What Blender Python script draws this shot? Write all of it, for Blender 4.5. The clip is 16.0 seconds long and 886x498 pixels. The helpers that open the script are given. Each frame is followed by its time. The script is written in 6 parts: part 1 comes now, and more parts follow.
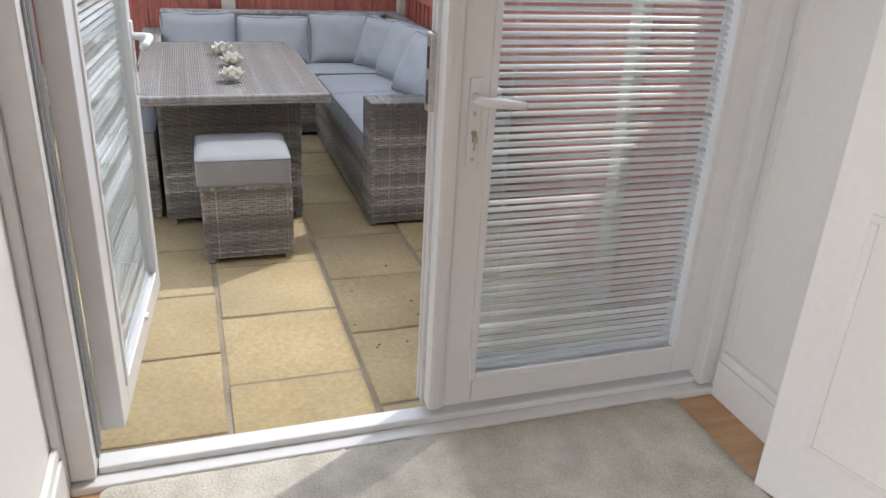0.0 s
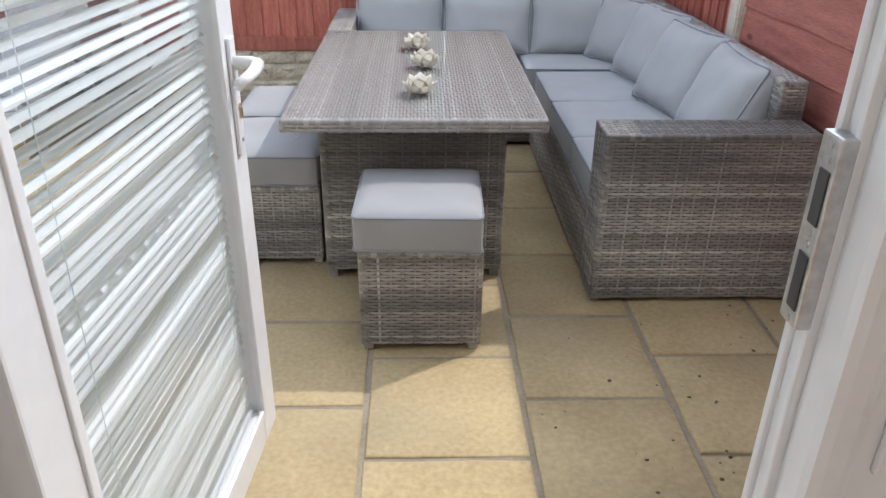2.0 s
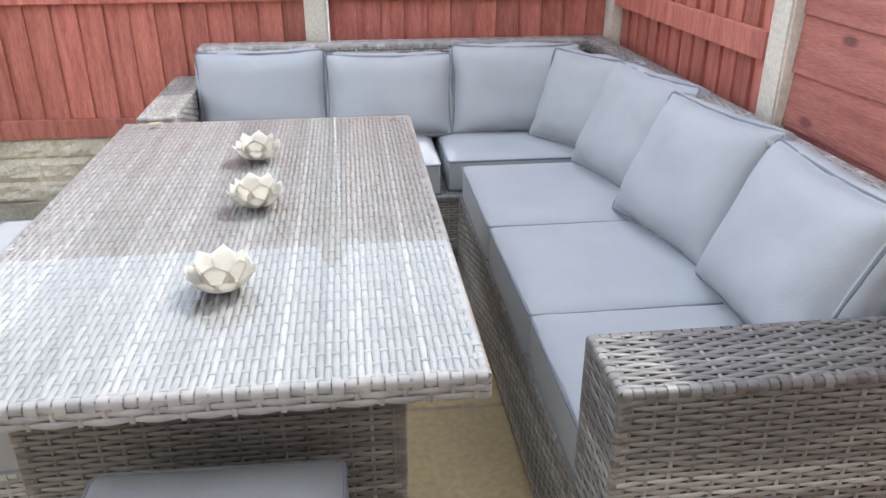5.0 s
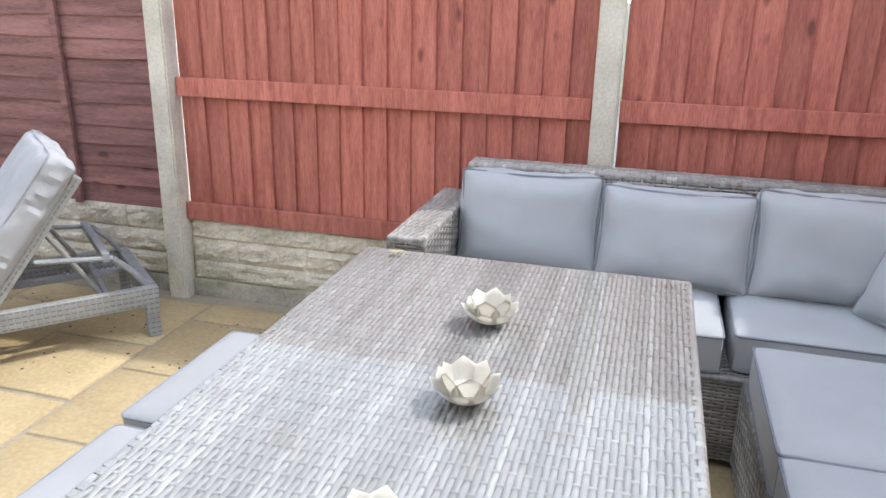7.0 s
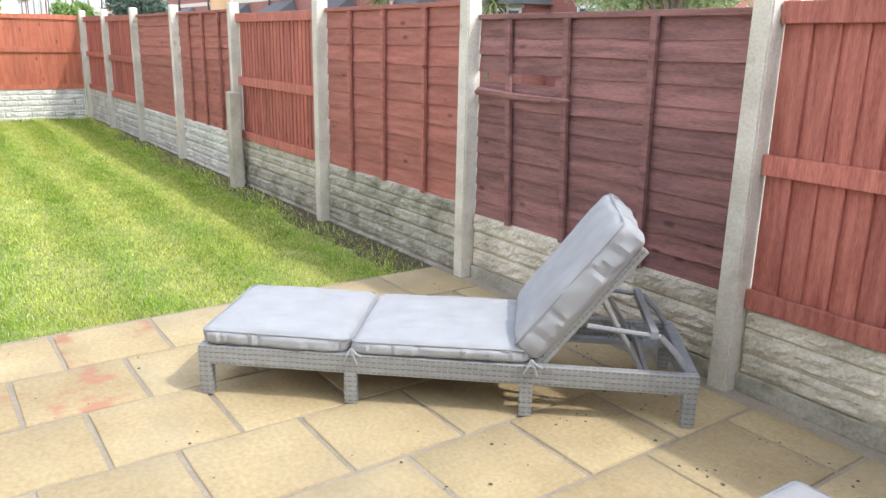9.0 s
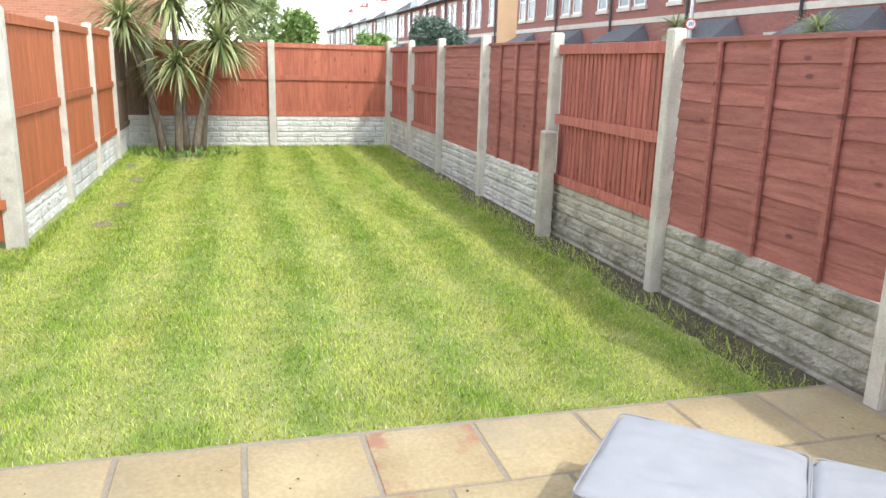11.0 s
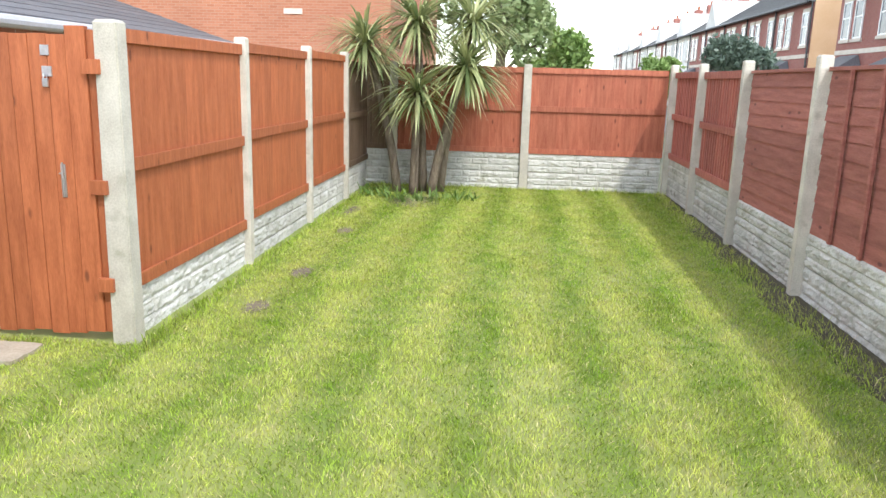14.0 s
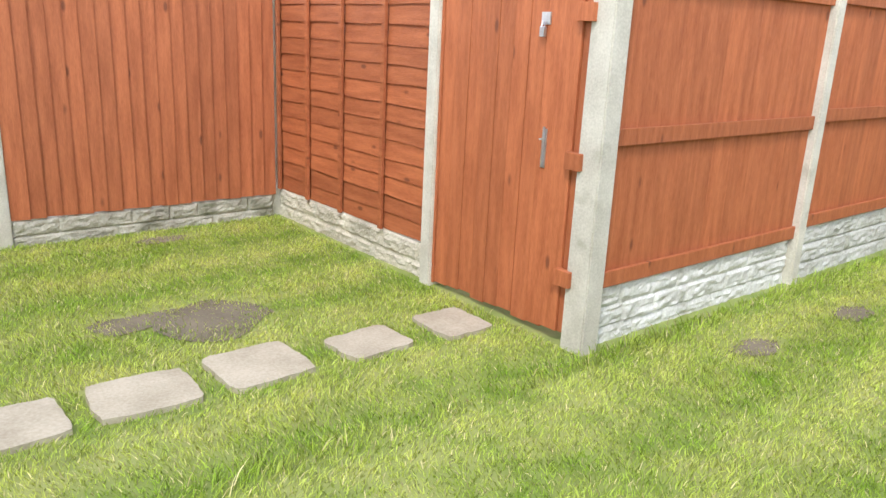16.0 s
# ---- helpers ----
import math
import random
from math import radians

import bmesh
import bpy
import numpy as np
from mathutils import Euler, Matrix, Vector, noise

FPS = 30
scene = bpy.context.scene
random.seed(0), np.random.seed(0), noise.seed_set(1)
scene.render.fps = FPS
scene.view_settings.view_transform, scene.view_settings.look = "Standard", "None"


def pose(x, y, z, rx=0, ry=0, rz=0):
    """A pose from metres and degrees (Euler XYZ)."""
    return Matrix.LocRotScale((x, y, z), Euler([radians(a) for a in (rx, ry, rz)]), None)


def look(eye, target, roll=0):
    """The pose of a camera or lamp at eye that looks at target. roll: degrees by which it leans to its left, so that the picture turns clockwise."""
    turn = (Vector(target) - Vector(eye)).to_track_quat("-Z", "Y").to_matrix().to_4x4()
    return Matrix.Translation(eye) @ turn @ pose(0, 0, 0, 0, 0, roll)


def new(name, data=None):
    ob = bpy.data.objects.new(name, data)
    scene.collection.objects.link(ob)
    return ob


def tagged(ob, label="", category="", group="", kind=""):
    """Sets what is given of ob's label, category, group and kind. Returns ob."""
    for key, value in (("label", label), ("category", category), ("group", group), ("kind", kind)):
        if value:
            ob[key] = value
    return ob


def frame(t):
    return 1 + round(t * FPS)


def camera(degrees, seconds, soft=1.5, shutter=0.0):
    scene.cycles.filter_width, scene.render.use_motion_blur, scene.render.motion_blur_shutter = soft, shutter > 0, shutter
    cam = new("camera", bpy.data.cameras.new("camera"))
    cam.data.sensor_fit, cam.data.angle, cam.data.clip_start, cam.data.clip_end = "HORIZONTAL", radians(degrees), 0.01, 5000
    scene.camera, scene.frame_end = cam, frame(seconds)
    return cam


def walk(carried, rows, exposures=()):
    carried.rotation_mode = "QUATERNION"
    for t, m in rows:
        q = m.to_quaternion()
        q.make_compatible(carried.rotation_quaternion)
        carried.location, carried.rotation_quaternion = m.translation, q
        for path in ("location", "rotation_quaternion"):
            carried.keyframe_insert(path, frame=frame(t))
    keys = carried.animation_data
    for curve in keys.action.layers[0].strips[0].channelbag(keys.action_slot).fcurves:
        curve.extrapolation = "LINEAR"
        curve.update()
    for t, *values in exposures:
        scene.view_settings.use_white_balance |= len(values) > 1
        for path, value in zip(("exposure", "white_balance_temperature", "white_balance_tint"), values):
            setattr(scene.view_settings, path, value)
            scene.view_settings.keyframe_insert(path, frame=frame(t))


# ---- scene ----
cam = camera(60.5, 16.0)
PATH = [
    (0, (-0.132, 0.023, 1.654), (0.463, 1.753, 0.845), 3.1),
    (0.5, (-0.06, 0.303, 1.634), (0.261, 2.078, 0.771), 2.3),
    (1, (-0.013, 0.575, 1.627), (0.145, 2.36, 0.738), 1.4),
    (1.5, (0.016, 0.899, 1.623), (0.097, 2.685, 0.725), 0.9),
    (2, (0.068, 1.223, 1.593), (0.129, 3.005, 0.688), 0.7),
    (2.5, (0.078, 1.559, 1.572), (0.152, 3.33, 0.645), 0.5),
    (3, (0.03, 1.892, 1.547), (0.136, 3.656, 0.61), 0.5),
    (3.5, (0.014, 2.102, 1.519), (0.181, 3.866, 0.592), 0.2),
    (4, (0.086, 2.386, 1.455), (0.328, 4.153, 0.549), -0.0),
    (6.3, (0.496, 3.069, 1.504), (0.427, 4.939, 0.798), 0.9),
    (6.5, (0.467, 3.127, 1.51), (0.281, 4.997, 0.825), 0.9),
    (7, (0.372, 3.266, 1.522), (-0.127, 5.097, 0.89), 1.2),
    (7.5, (0.303, 3.372, 1.535), (-0.543, 5.082, 0.933), 1.0),
    (8, (0.219, 3.449, 1.564), (-0.928, 4.982, 0.988), 1.2),
    (8.5, (0.176, 3.468, 1.578), (-1.224, 4.785, 1.024), 1.1),
    (9, (0.072, 3.441, 1.578), (-1.506, 4.551, 1.05), 1.1),
    (9.5, (-0.194, 3.361, 1.577), (-1.887, 4.298, 1.072), 1.1),
    (10, (-0.452, 3.324, 1.582), (-2.223, 4.116, 1.094), 1.3),
    (10.2, (-0.568, 3.33, 1.578), (-2.363, 4.069, 1.095), 1.4),
    (12.3, (-2.141, 3.631, 1.693), (-4.073, 3.86, 1.23), 1.3),
    (12.5, (-2.301, 3.668, 1.688), (-4.237, 3.868, 1.23), 1.3),
    (13, (-2.777, 3.774, 1.7), (-4.724, 3.892, 1.259), 1.2),
    (13.5, (-3.241, 3.91, 1.691), (-5.194, 3.913, 1.261), 1.3),
    (14, (-3.677, 3.992, 1.682), (-5.622, 3.814, 1.248), 1.6),
    (14.5, (-4.08, 4.08, 1.659), (-5.977, 3.632, 1.211), 2.0),
    (15, (-4.403, 4.133, 1.662), (-6.185, 3.359, 1.185), 2.4),
    (15.5, (-4.748, 4.071, 1.635), (-6.31, 2.934, 1.118), 2.6),
    (16, (-5.124, 4.009, 1.591), (-6.343, 2.522, 1.037), 2.7),
]
EXPOSE = [(0.0, 1.82), (1.0, 1.76), (2.0, 1.9), (3.0, 2.26), (4.0, 2.47), (6.5, 2.32), (8.0, 2.3), (9.0, 2.13), (10.0, 2.02), (12.5, 2.05), (14.0, 1.87), (16.0, 1.78)]
walk(cam, [(t, look(eye, target, roll)) for t, eye, target, roll in PATH], EXPOSE)

# ---- world, sun, exposure ----
SUN_TO = Vector((0.68, 0.42, 1.0)).normalized()
world = bpy.data.worlds.new("sky")
scene.world = world
world.use_nodes = True
wn = world.node_tree
sky = wn.nodes.new("ShaderNodeTexSky")
sky.sky_type, sky.sun_disc = "NISHITA", False
sky.sun_elevation, sky.sun_rotation = math.asin(SUN_TO.z), math.atan2(SUN_TO.x, SUN_TO.y)
sky.air_density, sky.dust_density, sky.ozone_density = 1.0, 0.3, 1.0
haze = wn.nodes.new("ShaderNodeHueSaturation")
haze.inputs["Saturation"].default_value = 0.42
wn.links.new(sky.outputs[0], haze.inputs["Color"])
wn.links.new(haze.outputs[0], wn.nodes["Background"].inputs[0])
wn.nodes["Background"].inputs[1].default_value = 0.148
sun = new("sun", bpy.data.lights.new("sun", "SUN"))
sun.data.energy, sun.data.angle, sun.data.color = 0.7, radians(1.2), (1.0, 0.97, 0.92)
sun.matrix_world = look(SUN_TO * 40, (0, 0, 0))


# ---- materials ----
def shader(name, c1, c2, rough=0.7, scale=6.0, fine=60.0, bump=0.15, stretch=(1, 1, 1), metal=0.0, vary=0.12, coat=0.0, hue=0.0, uv=False, knots=False):
    """A two-scale mottled surface: broad stains between c1 and c2, fine grain, relief, and a shift for each object."""
    m = bpy.data.materials.new(name)
    m.use_nodes = True
    n, l = m.node_tree.nodes, m.node_tree.links
    b = n["Principled BSDF"]
    tc, info = n.new("ShaderNodeTexCoord"), n.new("ShaderNodeObjectInfo")
    mp = n.new("ShaderNodeMapping")
    mp.inputs["Scale"].default_value = stretch
    add = n.new("ShaderNodeVectorMath")
    mul = n.new("ShaderNodeVectorMath")
    mul.operation = "SCALE"
    mul.inputs[0].default_value = (7.3, 3.1, 5.7)
    l.new(info.outputs["Random"], mul.inputs["Scale"])
    l.new(tc.outputs["UV" if uv else "Object"], add.inputs[0])
    l.new(mul.outputs[0], add.inputs[1])
    l.new(add.outputs[0], mp.inputs["Vector"])
    big, small = n.new("ShaderNodeTexNoise"), n.new("ShaderNodeTexNoise")
    big.inputs["Scale"].default_value, big.inputs["Detail"].default_value = scale, 5
    small.inputs["Scale"].default_value, small.inputs["Detail"].default_value = fine, 3
    for t in (big, small):
        l.new(mp.outputs[0], t.inputs["Vector"])
    mixf = n.new("ShaderNodeMath")
    mixf.operation = "MULTIPLY_ADD"
    mixf.inputs[1].default_value = 0.45
    l.new(small.outputs[0], mixf.inputs[0])
    half = n.new("ShaderNodeMath")
    half.operation = "MULTIPLY"
    half.inputs[1].default_value = 0.6
    l.new(big.outputs[0], half.inputs[0])
    l.new(half.outputs[0], mixf.inputs[2])
    ramp = n.new("ShaderNodeValToRGB")
    ramp.color_ramp.elements[0].position, ramp.color_ramp.elements[1].position = 0.36, 0.68
    ramp.color_ramp.elements[0].color, ramp.color_ramp.elements[1].color = (*c1, 1), (*c2, 1)
    l.new(mixf.outputs[0], ramp.inputs[0])
    colour = ramp.outputs[0]
    if knots:
        flat, vor, mr, mk = n.new("ShaderNodeMapping"), n.new("ShaderNodeTexVoronoi"), n.new("ShaderNodeMapRange"), n.new("ShaderNodeMix")
        flat.inputs["Scale"].default_value = knots
        vor.inputs["Scale"].default_value = 1.0
        mr.inputs["From Min"].default_value, mr.inputs["From Max"].default_value = 0.06, 0.13
        mr.inputs["To Min"].default_value, mr.inputs["To Max"].default_value = 0.75, 0.0
        mk.data_type = "RGBA"
        mk.inputs["B"].default_value = (c1[0] * 0.35, c1[1] * 0.35, c1[2] * 0.4, 1)
        l.new(add.outputs[0], flat.inputs["Vector"])
        l.new(flat.outputs[0], vor.inputs["Vector"])
        l.new(vor.outputs["Distance"], mr.inputs["Value"])
        l.new(mr.outputs[0], mk.inputs["Factor"])
        l.new(colour, mk.inputs["A"])
        colour = mk.outputs["Result"]
    hsv = n.new("ShaderNodeHueSaturation")
    val = n.new("ShaderNodeMapRange")
    val.inputs["To Min"].default_value, val.inputs["To Max"].default_value = 1 - vary, 1 + vary
    l.new(info.outputs["Random"], val.inputs["Value"])
    l.new(val.outputs[0], hsv.inputs["Value"])
    hsv.inputs["Hue"].default_value = 0.5 + hue
    l.new(colour, hsv.inputs["Color"])
    l.new(hsv.outputs[0], b.inputs["Base Color"])
    b.inputs["Roughness"].default_value, b.inputs["Metallic"].default_value = rough, metal
    b.inputs["Coat Weight"].default_value = coat
    if bump:
        bp = n.new("ShaderNodeBump")
        bp.inputs["Strength"].default_value, bp.inputs["Distance"].default_value = min(1, bump * 2), 0.01
        l.new(mixf.outputs[0], bp.inputs["Height"])
        l.new(bp.outputs[0], b.inputs["Normal"])
    return m


def wicker(name, light, dark, bands=True, row=0.019, run=0.084, gap=0.36):
    """Flat resin strands woven over upright ones, along the UV map in metres."""
    m = bpy.data.materials.new(name)
    m.use_nodes = True
    n, l = m.node_tree.nodes, m.node_tree.links
    b = n["Principled BSDF"]
    tc, sep = n.new("ShaderNodeTexCoord"), n.new("ShaderNodeSeparateXYZ")
    warp, wadd = n.new("ShaderNodeTexNoise"), n.new("ShaderNodeVectorMath")
    warp.inputs["Scale"].default_value = 9.0
    wadd.operation = "MULTIPLY_ADD"
    wadd.inputs[1].default_value = (0.01, 0.006, 0)
    l.new(tc.outputs["UV"], warp.inputs["Vector"])
    l.new(warp.outputs["Color"], wadd.inputs[0])
    l.new(tc.outputs["UV"], wadd.inputs[2])
    l.new(wadd.outputs[0], sep.inputs[0])
    # the upright strands that show in the gaps
    div, fr, lt = (n.new("ShaderNodeMath") for _ in range(3))
    div.operation, fr.operation, lt.operation = "DIVIDE", "FRACT", "LESS_THAN"
    div.inputs[1].default_value, lt.inputs[1].default_value = run / 2, 0.3
    mid = n.new("ShaderNodeMath")
    mid.operation = "ADD"
    mid.inputs[1].default_value = 0.15
    l.new(sep.outputs["X"], div.inputs[0])
    l.new(div.outputs[0], mid.inputs[0])
    l.new(mid.outputs[0], fr.inputs[0])
    l.new(fr.outputs[0], lt.inputs[0])
    tick = n.new("ShaderNodeMix")
    tick.data_type = "RGBA"
    tick.inputs["A"].default_value, tick.inputs["B"].default_value = (dark[0] * gap, dark[1] * gap, dark[2] * gap, 1), (dark[0] * gap * 1.6, dark[1] * gap * 1.6, dark[2] * gap * 1.6, 1)
    l.new(lt.outputs[0], tick.inputs["Factor"])
    br = n.new("ShaderNodeTexBrick")
    br.offset, br.squash = 0.5, 1.0
    for key, value in (("Scale", 1.0), ("Mortar Size", row * 0.17), ("Mortar Smooth", 0.35), ("Brick Width", run), ("Row Height", row), ("Bias", 0.0)):
        br.inputs[key].default_value = value
    br.inputs["Color1"].default_value, br.inputs["Color2"].default_value = (*dark, 1), (*light, 1)
    l.new(tick.outputs["Result"], br.inputs["Mortar"])
    l.new(wadd.outputs[0], br.inputs["Vector"])
    # bands of paler and browner strands, a hand's width high, broken along their length
    mp = n.new("ShaderNodeMapping")
    mp.inputs["Scale"].default_value = (0.9, 8, 1)
    l.new(tc.outputs["UV"], mp.inputs["Vector"])
    nz = n.new("ShaderNodeTexNoise")
    nz.inputs["Scale"].default_value, nz.inputs["Detail"].default_value = 1.0, 3
    l.new(mp.outputs[0], nz.inputs["Vector"])
    ramp = n.new("ShaderNodeValToRGB")
    ramp.color_ramp.elements[0].position, ramp.color_ramp.elements[1].position = 0.38, 0.62
    ramp.color_ramp.elements[0].color, ramp.color_ramp.elements[1].color = (0.68, 0.65, 0.63, 1), (1.2, 1.18, 1.14, 1)
    l.new(nz.outputs[0], ramp.inputs[0])
    mx = n.new("ShaderNodeMix")
    mx.data_type, mx.blend_type = "RGBA", "MULTIPLY"
    mx.inputs["Factor"].default_value = 1.0 if bands else 0.4
    l.new(br.outputs["Color"], mx.inputs["A"])
    l.new(ramp.outputs[0], mx.inputs["B"])
    l.new(mx.outputs["Result"], b.inputs["Base Color"])
    b.inputs["Roughness"].default_value = 0.4
    bp = n.new("ShaderNodeBump")
    bp.invert = True
    bp.inputs["Strength"].default_value, bp.inputs["Distance"].default_value = 0.8, 0.004
    l.new(br.outputs["Fac"], bp.inputs["Height"])
    l.new(bp.outputs[0], b.inputs["Normal"])
    return m


def strands(name, tones, low=0.75, high=1.2, rough=0.42, bands=(0.6, 0.6, 8)):
    """Flat resin strands: a tone for each strand, broader bands across their run, and fine streaks."""
    m = bpy.data.materials.new(name)
    m.use_nodes = True
    n, l = m.node_tree.nodes, m.node_tree.links
    b = n["Principled BSDF"]
    geo, tc, ramp = n.new("ShaderNodeNewGeometry"), n.new("ShaderNodeTexCoord"), n.new("ShaderNodeValToRGB")
    els = ramp.color_ramp.elements
    els[0].color, els[1].color = (*tones[0], 1), (*tones[-1], 1)
    for k, t in enumerate(tones[1:-1]):
        els.new((k + 1) / (len(tones) - 1)).color = (*t, 1)
    l.new(geo.outputs["Random Per Island"], ramp.inputs[0])
    mp, nz, mr = n.new("ShaderNodeMapping"), n.new("ShaderNodeTexNoise"), n.new("ShaderNodeMapRange")
    mp.inputs["Scale"].default_value = bands
    nz.inputs["Scale"].default_value, nz.inputs["Detail"].default_value = 1.0, 3
    mr.inputs["From Min"].default_value, mr.inputs["From Max"].default_value = 0.38, 0.62
    mr.inputs["To Min"].default_value, mr.inputs["To Max"].default_value = low, high
    l.new(tc.outputs["Object"], mp.inputs["Vector"])
    l.new(mp.outputs[0], nz.inputs["Vector"])
    l.new(nz.outputs[0], mr.inputs["Value"])
    fine, mr2, mul = n.new("ShaderNodeTexNoise"), n.new("ShaderNodeMapRange"), n.new("ShaderNodeMath")
    fine.inputs["Scale"].default_value, fine.inputs["Detail"].default_value = 26.0, 3
    mr2.inputs["To Min"].default_value, mr2.inputs["To Max"].default_value = 0.72, 1.28
    mul.operation = "MULTIPLY"
    l.new(tc.outputs["Object"], fine.inputs["Vector"])
    l.new(fine.outputs[0], mr2.inputs["Value"])
    l.new(mr.outputs[0], mul.inputs[0])
    l.new(mr2.outputs[0], mul.inputs[1])
    hsv = n.new("ShaderNodeHueSaturation")
    l.new(mul.outputs[0], hsv.inputs["Value"])
    l.new(ramp.outputs[0], hsv.inputs["Color"])
    l.new(hsv.outputs[0], b.inputs["Base Color"])
    b.inputs["Roughness"].default_value = rough
    return m


def clear_glass(name, tint=(1, 1, 1), gloss=0.9):
    m = bpy.data.materials.new(name)
    m.use_nodes = True
    n, l = m.node_tree.nodes, m.node_tree.links
    n.remove(n["Principled BSDF"])
    tr, gl, fr, mx = (n.new("ShaderNode" + k) for k in ("BsdfTransparent", "BsdfGlossy", "LayerWeight", "MixShader"))
    pw, ma = n.new("ShaderNodeMath"), n.new("ShaderNodeMath")
    pw.operation, ma.operation = "POWER", "MULTIPLY_ADD"
    pw.inputs[1].default_value, ma.inputs[1].default_value, ma.inputs[2].default_value = 4.5, gloss, 0.035
    tr.inputs[0].default_value, gl.inputs["Roughness"].default_value = (*tint, 1), 0.01
    fr.inputs["Blend"].default_value = 0.5
    l.new(fr.outputs["Facing"], pw.inputs[0])
    l.new(pw.outputs[0], ma.inputs[0])
    l.new(ma.outputs[0], mx.inputs[0])
    l.new(tr.outputs[0], mx.inputs[1])
    l.new(gl.outputs[0], mx.inputs[2])
    l.new(mx.outputs[0], n["Material Output"].inputs[0])
    return m


def brickwork(name, c1, c2, mortar, row=0.075, width=0.225):
    m = bpy.data.materials.new(name)
    m.use_nodes = True
    n, l = m.node_tree.nodes, m.node_tree.links
    b = n["Principled BSDF"]
    tc, br, nz = n.new("ShaderNodeTexCoord"), n.new("ShaderNodeTexBrick"), n.new("ShaderNodeTexNoise")
    for key, value in (("Scale", 1.0), ("Mortar Size", 0.006), ("Brick Width", width), ("Row Height", row)):
        br.inputs[key].default_value = value
    br.inputs["Color1"].default_value, br.inputs["Color2"].default_value, br.inputs["Mortar"].default_value = (*c1, 1), (*c2, 1), (*mortar, 1)
    l.new(tc.outputs["UV"], br.inputs["Vector"])
    nz.inputs["Scale"].default_value, nz.inputs["Detail"].default_value = 0.8, 5
    l.new(tc.outputs["UV"], nz.inputs["Vector"])
    hsv, mr = n.new("ShaderNodeHueSaturation"), n.new("ShaderNodeMapRange")
    mr.inputs["To Min"].default_value, mr.inputs["To Max"].default_value = 0.75, 1.25
    l.new(nz.outputs[0], mr.inputs["Value"])
    l.new(mr.outputs[0], hsv.inputs["Value"])
    l.new(br.outputs["Color"], hsv.inputs["Color"])
    l.new(hsv.outputs[0], b.inputs["Base Color"])
    b.inputs["Roughness"].default_value = 0.85
    return m


def lawn_shader(name, blades):
    """Mown grass: pale and dark stripes along x, yellowed patches, bare soil spots."""
    m = bpy.data.materials.new(name)
    m.use_nodes = True
    n, l = m.node_tree.nodes, m.node_tree.links
    b = n["Principled BSDF"]
    geo = n.new("ShaderNodeNewGeometry")
    sep = n.new("ShaderNodeSeparateXYZ")
    nz = n.new("ShaderNodeTexNoise")
    nz.inputs["Scale"].default_value, nz.inputs["Detail"].default_value = 0.9, 5
    l.new(geo.outputs["Position"], nz.inputs["Vector"])
    l.new(geo.outputs["Position"], sep.inputs[0])
    warp = n.new("ShaderNodeMath")
    warp.operation = "MULTIPLY_ADD"
    warp.inputs[1].default_value = 0.42
    l.new(nz.outputs[0], warp.inputs[0])
    l.new(sep.outputs["Y"], warp.inputs[2])
    freq = n.new("ShaderNodeMath")
    freq.operation = "MULTIPLY"
    freq.inputs[1].default_value = 2 * math.pi / 0.7
    l.new(warp.outputs[0], freq.inputs[0])
    sn = n.new("ShaderNodeMath")
    sn.operation = "SINE"
    l.new(freq.outputs[0], sn.inputs[0])
    ramp = n.new("ShaderNodeValToRGB")
    ramp.color_ramp.elements[0].position, ramp.color_ramp.elements[1].position = 0.0, 1.0
    dark, pale = ((0.225, 0.375, 0.028), (0.55, 0.57, 0.14)) if blades else ((0.15, 0.22, 0.03), (0.36, 0.37, 0.13))
    ramp.color_ramp.elements[0].color, ramp.color_ramp.elements[1].color = (*dark, 1), (*pale, 1)
    fine = n.new("ShaderNodeTexNoise")
    fine.inputs["Scale"].default_value, fine.inputs["Detail"].default_value = 5.0, 6
    l.new(geo.outputs["Position"], fine.inputs["Vector"])
    f1 = n.new("ShaderNodeMath")
    f1.operation = "MULTIPLY_ADD"
    f1.inputs[1].default_value, f1.inputs[2].default_value = 0.19, -0.25
    l.new(sn.outputs[0], f1.inputs[0])
    f2 = n.new("ShaderNodeMath")
    f2.operation = "MULTIPLY_ADD"
    f2.inputs[1].default_value = 1.5
    l.new(fine.outputs[0], f2.inputs[0])
    l.new(f1.outputs[0], f2.inputs[2])
    l.new(f2.outputs[0], ramp.inputs[0])
    hsv = n.new("ShaderNodeHueSaturation")
    if blades:
        rnd = n.new("ShaderNodeMapRange")
        rnd.inputs["To Min"].default_value, rnd.inputs["To Max"].default_value = 0.4, 1.65
        l.new(geo.outputs["Random Per Island"], rnd.inputs["Value"])
        l.new(rnd.outputs[0], hsv.inputs["Value"])
    tint = ramp.outputs[0]
    if blades:
        # one blade in seven is dry straw
        many, part_of, dry, mixd = n.new("ShaderNodeMath"), n.new("ShaderNodeMath"), n.new("ShaderNodeMath"), n.new("ShaderNodeMix")
        many.operation, part_of.operation, dry.operation = "MULTIPLY", "FRACT", "LESS_THAN"
        many.inputs[1].default_value, dry.inputs[1].default_value = 37.0, 0.1
        mixd.data_type = "RGBA"
        mixd.inputs["B"].default_value = (0.62, 0.55, 0.3, 1)
        l.new(geo.outputs["Random Per Island"], many.inputs[0])
        l.new(many.outputs[0], part_of.inputs[0])
        l.new(part_of.outputs[0], dry.inputs[0])
        l.new(dry.outputs[0], mixd.inputs["Factor"])
        l.new(tint, mixd.inputs["A"])
        tint = mixd.outputs["Result"]
    l.new(tint, hsv.inputs["Color"])
    l.new(hsv.outputs[0], b.inputs["Base Color"])
    b.inputs["Roughness"].default_value = 0.6
